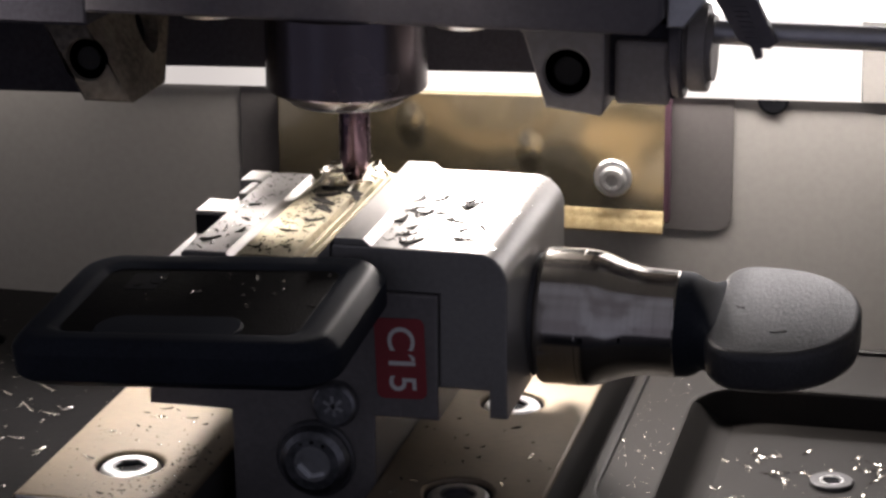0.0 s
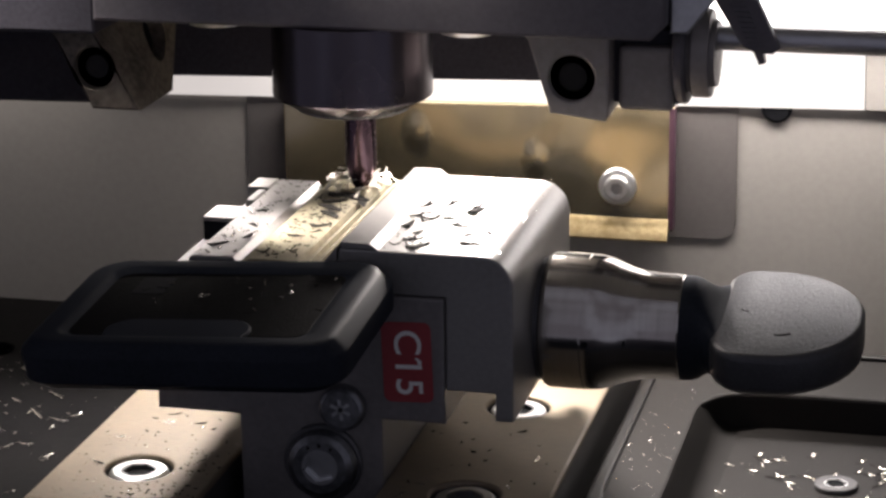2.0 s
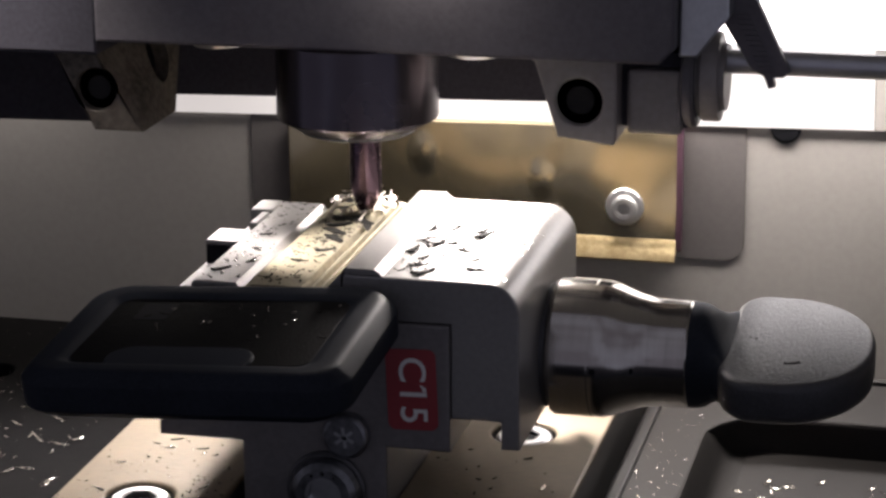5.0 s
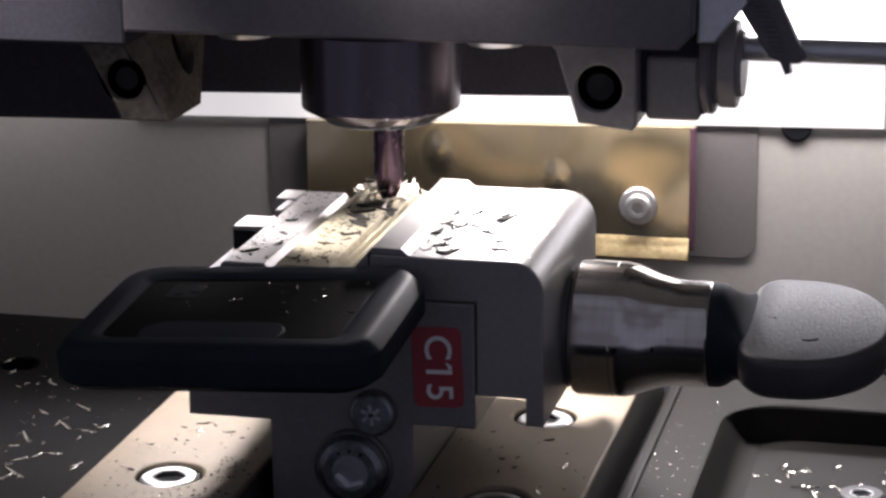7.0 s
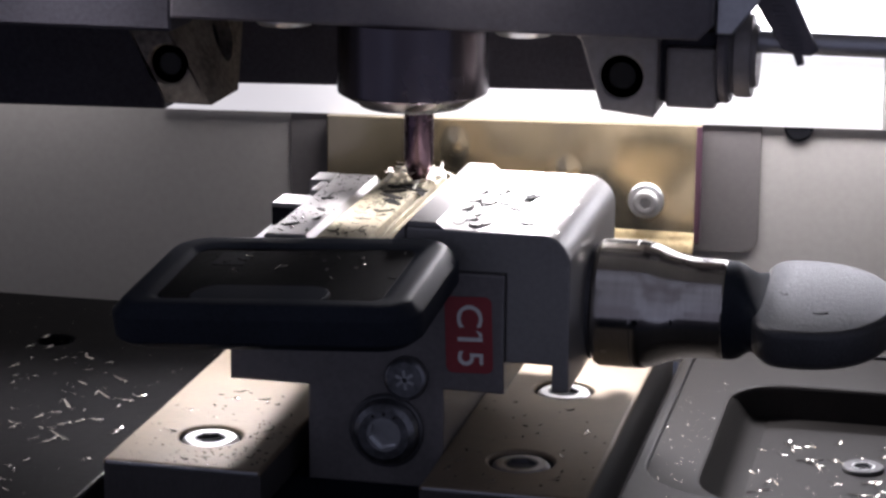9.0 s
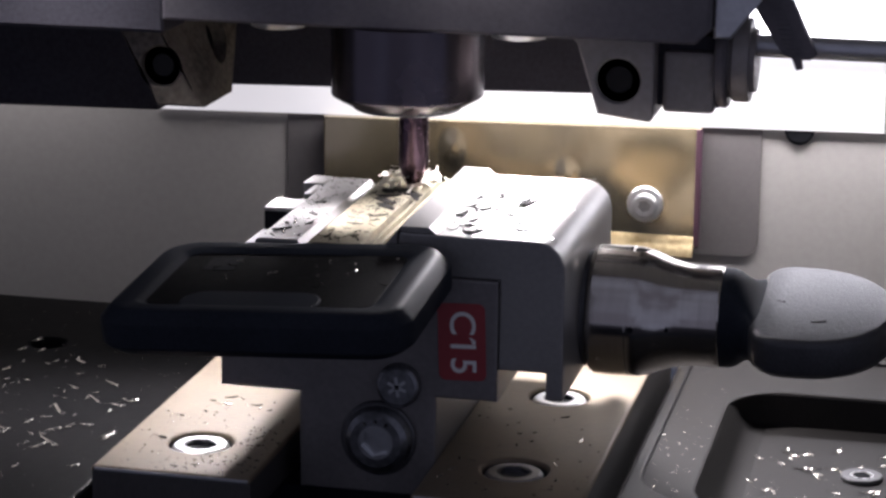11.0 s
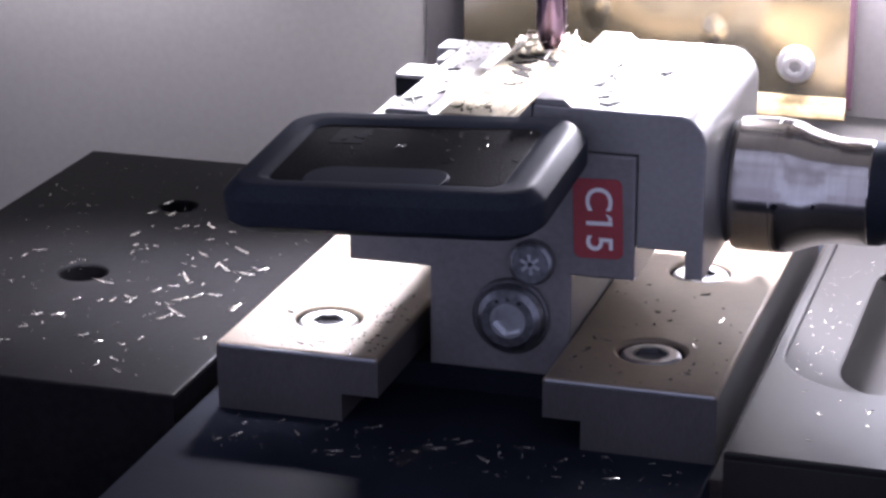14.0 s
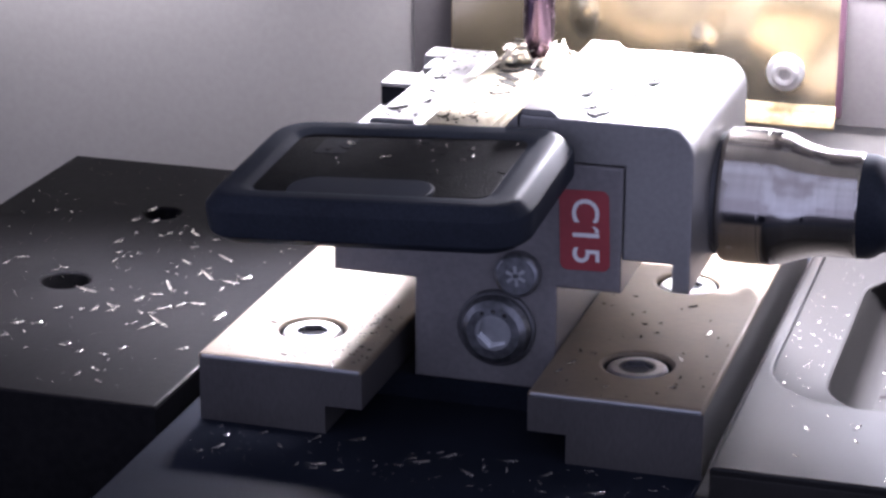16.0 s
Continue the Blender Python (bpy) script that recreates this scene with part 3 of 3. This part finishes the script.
cut = lathe([(37.5, 2.0), (29.6, 2.0), (29.2, 1.95), (27.5, 1.55), (26.6, 1.1), (26.2, 0.5), (26.1, 0.02)], (SX + 0.9, SY, 0), "z", 32)
part("cutter", cut, M_CUT, sh, "dark coated milling cutter")
part("mounting_plate", prism([(-33.5, 48.6), (36.8, 48.6), (38.6, 50.4), (38.6, 60), (-33.5, 60)], "y", 26, 62, 0.4), M_HEAD, sh)
part("side_plate", box(-80, -33.6, 27, 62, 46.6, 60, 0.5), M_CARR, sh)
for x in (-20.5, 12.5):
    part("plate_screw", lathe([(48.6, 4.2), (47.6, 4.2), (46.9, 3.6), (46.7, 2.5), (46.7, 0.05)], (x, 36, 0), "z", 32), M_ZINC, sh)

arm_bm = prism([(-41.5, 47.2), (-35.8, 36.3), (-29.3, 36.3), (-33.9, 48.5)], "y", 30, 47, 0.35, holes=[ring(-35.3, 41.6, 2.7, 28)])
flank = max((f for f in arm_bm.faces if f.normal.x * (1 if f.calc_center_median().x > -34 else 0) > 0.7 or
             (abs(f.normal.x) > 0.7 and f.calc_center_median().x > -32.2)), key=lambda f: f.calc_area())
for v in arm_bm.verts:
    if v.co.y > 46 and v.co.z < 38:
        v.co.y -= 4.5
    if v.co.z > 48 and v.co.x > -35:
        v.co.x += -2.3 if v.co.y < 36 else 4.2
corners = sorted((v.co.copy() for v in flank.verts), key=lambda c: (c.z > 42, c.y))


def on_flank(u, h, deep=0.0):
    """A point on the arm's twisted side, u from front to back, h from bottom to top."""
    low, high = corners[0].lerp(corners[1], u), corners[2].lerp(corners[3], u)
    return low.lerp(high, h) - Vector((0.9, -0.15, 0.35)) * deep


border = list(flank.edges)
bmesh.ops.delete(arm_bm, geom=[flank], context="FACES_ONLY")
loops = []
for deep in (0.0, 2.4):
    loops.append([arm_bm.verts.new(on_flank(0.7 + 0.14 * math.cos(a) - 0.05 * math.sin(a), 0.62 + 0.27 * math.sin(a), deep)) for a in [2 * math.pi * i / 24 for i in range(24)]])
mouth = [arm_bm.edges.new((loops[0][i - 1], loops[0][i])) for i in range(24)]
bmesh.ops.triangle_fill(arm_bm, use_beauty=True, use_dissolve=False, edges=border + mouth)
for i in range(24):
    arm_bm.faces.new((loops[0][i - 1], loops[0][i], loops[1][i], loops[1][i - 1]))
slot_floor = bmesh.new()
slot_floor.faces.new([slot_floor.verts.new(v.co + Vector((0.12, 0, 0.02))) for v in loops[1]])
arm = part("left_arm", arm_bm, M_ARM, sh, "dusty aluminium bracket arm")
part("bore_screw", lathe([(1.2, 2.68), (1.2, 1.5), (2.2, 1.4), (2.2, 0.02)], (-35.3, 30, 41.6), "y", 28), M_BLUED, arm)
# Black floor carries the shade inside the slot.
part("slot_floor", slot_floor, M_PIT, arm)
# Right arm in the paler aluminium, with its bounced light painted in.
arm2 = part("right_arm", prism([(20.0, 48.5), (21.2, 47.4), (24.0, 38.4), (30.8, 37.6), (31.2, 38.2), (31.2, 48.5)], "y", 30, 44, 0.35, holes=[ring(26.6, 42.8, 2.9, 28)]), M_CAST, sh, "aluminium bracket arm")
part("bore_screw", lathe([(1.2, 2.88), (1.2, 1.7), (2.2, 1.6), (2.2, 0.02)], (26.6, 30, 42.8), "y", 28), M_BLUED, arm2)
part("spacer_block", box(32.0, 38.7, 32.5, 46, 38.6, 46.6, 0.6), M_CAST, sh)
# Dark block added for the shaded gap round the spacer.
part("gap_shade", box(31.1, 39.2, 34, 45.5, 39.2, 48.5, 0.2), M_CARR, sh, "dark filler for the shaded gap behind the spacer")
part("dark_collar", lathe([(38.6, 5.6), (38.9, 6.3), (39.8, 6.4), (40.2, 6.1), (40.2, 3.0)], (0, 37, 45.2), "x", 40), M_HEAD, sh)
part("upper_block", prism([(38.7, 49), (40.9, 49), (44.6, 54), (44.6, 60), (38.7, 60)], "y", 29, 46, 0.3), M_ZINC, sh)
part("flange", lathe([(40.0, 4.9), (40.5, 4.9), (40.6, 5.2), (40.9, 5.5), (42.5, 5.5), (42.9, 5.4), (42.9, 4.2), (43.6, 4.1), (43.6, 1.0)], (0, 37, 45.2), "x", 40), M_CAST, sh, "round bearing flange")
part("rod", lathe([(43.3, 1.45), (130, 1.45)], (0, 37, 47.1), "x", 28), M_ROD, sh, "polished guide rod")
strap = prism([(37.4, 62), (44.2, 62), (51.4, 46.8), (50.6, 46.1), (49.5, 46.1), (49.7, 44.9), (48.9, 44.7), (48.3, 46.2), (46.9, 46.9)], "y", 33.2, 35.0, 0.2)
part("cable_strap", strap, M_HEAD, sh, "black ribbed strap hanging over the rod")
for i in range(12):
    z = 53.5 - i * 0.62
    x = 44.9 + i * 0.29
    part("rib", box(x - 0.2, x + 1.6, 32.95, 33.25, z - 0.14, z + 0.14, 0), M_HEAD, sh)


# ---- metal chips ----
rng = random.Random(7)


def chip_mesh(name, length, width, curl, twist, mat, leaf=False):
    """A thin curled shaving with thickness, lying along x, its lowest point at zero."""
    b = bmesh.new()
    n = 5
    rows = []
    for i in range(n + 1):
        u = i / n - 0.5
        w = width * (1 - (0.85 * (u + 0.5)) if leaf else (1 - 1.6 * u * u)) * 0.5
        z = curl * length * (u * u * 1.6)
        t = twist * u
        row = []
        for s, h in ((-1, 0), (1, 0), (1, 0.1), (-1, 0.1)):
            y, dz = s * w * math.cos(t), s * w * math.sin(t) + h
            row.append(b.verts.new((u * length, y + 0.25 * length * curl * u * u, z + dz)))
        rows.append(row)
    for p, q in zip(rows, rows[1:]):
        for i in range(4):
            b.faces.new((p[i - 1], p[i], q[i], q[i - 1]))
    b.faces.new(rows[0])
    b.faces.new(rows[-1])
    low = min(v.co.z for v in b.verts)
    bmesh.ops.translate(b, verts=b.verts, vec=(0, 0, -low))
    return mesh_of(name, b, mat, (0, 0, 0), 50)


SLIVERS = [chip_mesh("metal_chip", l, w, c, t, M_CHIP) for l, w, c, t in ((2.6, 0.38, 0.07, 1.0), (2.0, 0.34, 0.1, 0.8), (1.6, 0.38, 0.07, 0.7), (3.0, 0.32, 0.08, 1.3), (1.2, 0.34, 0.1, 0.9))]
FINE = [chip_mesh("metal_chip", l, w, c, t, M_CHIP) for l, w, c, t in ((2.4, 0.22, 0.1, 1.4), (1.9, 0.26, 0.14, 1.8), (3.1, 0.2, 0.06, 2.2), (1.3, 0.24, 0.16, 1.2), (2.1, 0.3, 0.2, 0.9))]
# Chips in the near-black material that stands for their unlit sides.
DARK_CHIPS = [chip_mesh("metal_chip", l, w, c, t, M_CHIPD) for l, w, c, t in ((1.6, 0.4, 0.12, 0.4), (1.0, 0.35, 0.2, 0.6), (2.2, 0.3, 0.15, 0.8))]
LEAVES = [chip_mesh("metal_chip", l, w, c, t, M_CHIPD, True) for l, w, c, t in ((2.4, 1.2, 0.08, 0.25), (1.9, 1.0, 0.05, 0.35), (2.8, 1.3, 0.1, 0.2))]


def lay(mesh, x, y, z, turn, size, label, group, tip=0.0):
    """Longer chips grow in length, hardly in width."""
    broad = size if mesh in LEAVES else min(size, 0.9 + 0.1 * size)
    ob = new("metal_chip", mesh)
    ob.matrix_world = Matrix.Translation(Vector((x, y, z)) * MM) @ Euler((tip, tip * 0.6, turn)).to_matrix().to_4x4() @ Matrix.Diagonal((size, broad, broad, 1))
    return tagged(ob, label, "metal chip", group)


def strew(meshes, count, area, z, label, group, heart=None, spread=12, small=0.55, large=1.05, keep_off=(), pile=None):
    x0, x1, y0, y1 = area
    done = 0
    while done < count:
        if heart and rng.random() < 0.6:
            x, y = rng.gauss(heart[0], spread), rng.gauss(heart[1], spread * 1.2)
        else:
            x, y = rng.uniform(x0, x1), rng.uniform(y0, y1)
        if not (x0 < x < x1 and y0 < y < y1) or any(math.hypot(x - a, y - c) < r for a, c, r in keep_off):
            continue
        mesh, turn, size = rng.choice(meshes), rng.uniform(0, 6.28), rng.uniform(small, large)
        if pile is None:
            lay(mesh, x, y, z, turn, size, label, group)
        else:
            old = len(pile.verts)
            pile.from_mesh(mesh)
            pile.verts.ensure_lookup_table()
            bmesh.ops.transform(pile, matrix=pose(x, y, z, 0, 0, math.degrees(turn)) @ Matrix.Scale(size / MM, 4), verts=pile.verts[old:])
        done += 1


def rest(meshes, places, z, label, group, wide=1.0):
    """Chips where they lie: x, y, turn in degrees, length."""
    for x, y, turn, length in places:
        mesh = rng.choice(meshes)
        size = max(length, 0.8) / (mesh.vertices[-1].co.x - mesh.vertices[0].co.x) * MM
        lay(mesh, x, y, z, radians(turn), size * wide, label, group)


NEAR_PLATE = [(-49.5, 41.4, 25, 1.4), (-45.0, 34.2, -36, 3.6), (-44.7, 26.8, -48, 4.3), (-41.0, 25.3, -14, 3.2), (-39.6, 27.2, 50, 2.5), (-49.5, 31.1, -36, 2.4), (-48.0, 21.5, -58, 4.0), (-45.5, 13.3, 50, 2.6), (-43.8, 14.9, 67, 2.3), (-42.0, 16.3, -4, 2.6), (-37.5, 12.8, 62, 2.4), (-44.8, 6.5, 67, 3.4), (-44.0, 8.6, -40, 5.0), (-49.8, 15.5, 76, 2.5), (-49.3, -3.9, 50, 1.6), (-46.1, -10.9, 90, 1.9), (-44.6, -5.4, 90, 1.0), (-42.8, -12.1, -29, 1.3)]
FAR_OUT = [(-62.2, 36.4, 76, 2.9), (-60.2, 32.2, 51, 1.3), (-59.2, 28.9, 93, 2.0), (-63.9, 46.2, 61, 2.6), (-63.5, 51.3, 69, 2.8), (-60.8, 46.4, 81, 2.6), (-56.8, 42.0, 62, 1.5), (-55.3, 42.4, 32, 0.9), (-53.2, 42.9, -36, 2.6), (-58.0, 16.9, -18, 3.9), (-53.7, 10.5, 87, 2.2), (-72.5, 26.4, 15, 2.0), (-80.9, 44.8, 45, 1.1), (-74.3, 47.2, -32, 0.9), (-51.9, 12.2, -3, 2.0), (-52.0, -2.4, 47, 1.9)]
T_LABEL = "bright curled metal chip on the black table"
rest(SLIVERS, NEAR_PLATE, -5, T_LABEL, "chips on the table")
rest(SLIVERS, FAR_OUT, -5, T_LABEL, "chips on the table")
rest(SLIVERS, [(-10.4, -12.3, 36, 2.6), (1.2, -13.7, 47, 2.2), (8.1, -12.9, 7, 2.5), (-14.9, -13.2, 72, 1.6), (-24.9, -19.1, 60, 2.2), (-5.9, -18.9, 75, 1.1), (-1.5, -16.2, 20, 2.6), (4.6, -17.5, -35, 2.0), (-12.5, -20.2, 10, 2.4), (13.2, -15.4, 55, 1.8), (-18.2, -16.4, -50, 1.6), (19.5, -18.6, 15, 2.2), (-25.3, -15.5, 37, 1.0), (-21.4, -13.6, 53, 1.5)],
     -8.4, "bright metal chip on the channel floor", "chips on the channel floor")
rest(LEAVES, [(17.1, 20.6, 61, 3.0), (16.6, 22.6, 68, 2.5), (16.7, 13.7, -28, 2.8), (19.4, 6.7, -8, 2.7), (13.8, 4.7, 52, 3.0), (10.4, 13.4, 80, 2.8), (15.6, 8.0, 58, 1.1), (11.0, 5.0, 50, 1.2), (12.4, 10.4, 70, 1.8), (14.2, 17.0, 20, 1.3), (11.6, 16.4, -20, 2.2), (12.2, 7.2, 15, 2.0), (18.4, 10.6, 60, 1.6), (13.6, 24.0, 40, 1.8)],
     28.2, "dark curled metal chip on the clamp jaw", "chips on the jaw")
rest(LEAVES, [(-2.4, 24.6, -39, 3.6), (-1.6, 17.2, 35, 2.6), (-1.6, 21.6, -50, 3.4), (-3.4, 12.2, -6, 1.7), (-3.0, 28.0, 30, 3.2), (-0.6, 30.0, -40, 4.6), (-2.8, 31.2, 15, 4.0), (0.8, 27.2, -70, 2.6)],
     26.25, "dark curled metal chip on the key blade", "chips on the key blade")
rest(LEAVES, [(-8.8, 11.1, 87, 2.0), (-11.3, 7.2, 45, 2.4), (-9.6, 15.5, -47, 1.8), (-10.6, 22.0, 30, 1.6)], 26.3, "dark curled metal chip on the clamp jaw", "chips on the jaw")
rest(SLIVERS, [(-25.5, 0.5, -30, 2.4), (-20.5, 18, -50, 1.8), (-22, 15, 10, 2.2), (-17, 14, 60, 1.2), (-26, 9, 20, 1.5), (26, 12, 80, 2.0), (24.5, 3, -60, 1.6), (12.5, -2, 60, 1.8), (11.8, -5, 70, 1.6), (14, 2, -20, 1.6), (25, -6, 20, 1.2), (18, -8, 50, 1.0)], 0, "bright curled metal chip on the base plate", "chips on the base plates")
rest(DARK_CHIPS, [(54.8, 11.5, 25, 1.9), (49.6, 19.5, -20, 0.9), (50.8, 24.5, -30, 1.2)], 18.0, "dark metal chip on the plastic paddle", "chips on the paddle")

pile = bmesh.new()
strew(SLIVERS, 62, (-84, -35, -15, 60), -5, T_LABEL, "chips on the table", (-50, 16), 13, small=0.3, large=0.85, keep_off=[(-61.4, 50.6, 3.5), (-61.8, 19.8, 3.5)], pile=pile)
strew(SLIVERS, 18, (-31, 28, -22, -12.5), -8.4, "bright metal chip on the channel floor", "chips on the channel floor", small=0.35, large=0.7)
strew(DARK_CHIPS, 12, (-29, -11, -10, 18), 0, "small dark metal chip on the base plate", "chips on the base plates", keep_off=[(-20, 0, 4.6)], small=0.4, large=0.8)
strew(DARK_CHIPS, 9, (11, 29, -10, 26), 0, "small dark metal chip on the base plate", "chips on the base plates", keep_off=[(20, 0, 4.6), (20, 29.8, 4.6)], small=0.4, large=0.8)
strew(FINE, 74, (44, 80, 10, 48), -10.5, "bright metal chip in the table pocket", "chips in the pocket", (54, 36), 9, keep_off=[(59.8, 37, 3.0)], small=0.7, large=1.45)
strew(SLIVERS, 14, (33, 60, -14, 5.6), -5, T_LABEL, "chips on the table", small=0.25, large=0.6, pile=pile)
strew(SLIVERS, 12, (33.5, 39.5, 8, 60), -5.55, T_LABEL, "chips on the table", small=0.2, large=0.4, pile=pile)
solo("loose_swarf", pile, M_CHIP, (0, 0, -5), "loose bright metal swarf scattered over the black table", "swarf", kind="stuff")
strew(DARK_CHIPS, 46, (10, 22.5, 3, 35), 28.2, "small dark metal chip on the clamp jaw", "chips on the jaw", (15, 13), 6, small=0.4, large=1.1)
strew(DARK_CHIPS, 22, (-6, -0.5, 4, 33), 26.25, "small dark metal chip on the key blade", "chips on the key blade", small=0.4, large=0.8)

# chips on the tilted face of the key
for i in range(38):
    x, y = rng.gauss(-3, 6), rng.gauss(-8, 4)
    if -17 < x < 7 and -15.8 < y < -4:
        p = Matrix.Translation(KP) @ TILT @ Matrix.Translation(-Vector(KP)) @ Vector((x, y, 25.03))
        lay(rng.choice(FINE + DARK_CHIPS), *p, rng.uniform(0, 6.28), rng.uniform(0.3, 0.7), "small metal chip on the key head", "chips on the key head")

# mound of swarf round the cutter
b = bmesh.new()
for i in range(85):
    a, r = rng.uniform(0, 6.28), abs(rng.gauss(0, 2.8))
    x, y = -1.6 + r * math.cos(a) * 1.3, 35.5 + r * math.sin(a) * 1.0
    if math.hypot(x + 1.5, y - 35) < 1.8:
        continue
    z = 26.4 + max(0, 3.0 - r * 0.55) * rng.random()
    m = Matrix.Translation((x, y, z)) @ Euler((rng.uniform(-0.5, 0.5), rng.uniform(-0.5, 0.5), rng.uniform(0, 6.28))).to_matrix().to_4x4()
    l, w = rng.uniform(0.9, 2.6), rng.uniform(0.4, 1.2)
    c = bmesh.ops.create_cube(b, size=1.0, matrix=m @ Matrix.Diagonal((l, w, 0.1, 1)))
    for v in c["verts"]:
        if (m.inverted() @ v.co).x > 0:
            v.co = v.co.lerp(m @ Vector((l * 0.5, 0, 0)), 0.8) + Vector((0, 0, 0.22 * l))
solo("swarf_heap", b, M_SWARF, (-2, 35, 26.3), "heap of bright metal swarf round the cutter tip", "swarf", kind="stuff")

# fine dust of filings
b = bmesh.new()
for x0, x1, y0, y1, z, count in ((-84, -35, -15, 72, -5, 260), (33.4, 39.8, 8, 66, -5.55, 70), (30.3, 31.4, -10, 50, -8.6, 90), (42, 80, 9, 46, -10.5, 160), (-30, 28, -22.5, -12.3, -8.4, 120),
                                 (-29.5, -10.5, -11, 16, 0, 110), (-12.9, -8.1, 3, 39, 26.3, 60), (10, 24, 3, 37, 28.2, 160)):
    for i in range(count):
        x, y = rng.uniform(x0, x1), rng.uniform(y0, y1)
        s = rng.uniform(0.05, 0.14)
        bmesh.ops.create_cube(b, size=1.0, matrix=Matrix.Translation((x, y, z + 0.03)) @ Matrix.Rotation(rng.uniform(0, 3.1), 4, "Z") @ Matrix.Diagonal((s * rng.uniform(1, 2.5), s, 0.06, 1)))
for i in range(150):
    x, y = rng.uniform(48, 62), rng.gauss(18, 4.5)
    if math.hypot((x - 54) / 8.5, (y - 20) / 10.5) < 1:
        s = rng.uniform(0.05, 0.13)
        bmesh.ops.create_cube(b, size=1.0, matrix=Matrix.Translation((x, y, 18.12 + 0.158 * (y - 20))) @ Matrix.Rotation(rng.uniform(0, 3.1), 4, "Z") @ Matrix.Diagonal((s * 1.6, s, 0.06, 1)))
solo("metal_filings", b, M_CHIP, (0, 0, 0), "fine glittering metal filings strewn over table and clamp", "filings", kind="stuff")

# dark grit left by the milling
b = bmesh.new()
for x0, x1, y0, y1, z, count in ((-28, -10.5, -11, 12, 0, 40), (-18.5, -11, -11, 1, 0, 34), (-15.5, -11.5, 0, 8, 0, 25), (11, 29, -11, 24, 0, 25), (9.8, 22.5, 3, 35, 28.2, 260), (-12.8, -8.2, 3, 38, 26.3, 70), (-5.8, -0.4, 3, 32, 26.25, 170)):
    for i in range(count):
        x, y, s = rng.uniform(x0, x1), rng.uniform(y0, y1), rng.uniform(0.07, 0.2)
        if any(math.hypot(x - a, y - c) < 4.2 for a, c in ((-20, 0), (20, 0))) and z == 0:
            continue
        bmesh.ops.create_cube(b, size=1.0, matrix=Matrix.Translation((x, y, z + 0.03)) @ Matrix.Rotation(rng.uniform(0, 3.1), 4, "Z") @ Matrix.Diagonal((s * rng.uniform(1, 3), s, 0.06, 1)))
solo("dark_grit", b, M_CHIPD, (0, 0, 0), "fine dark grit strewn over base plates, jaw and blade", "grit", kind="stuff")
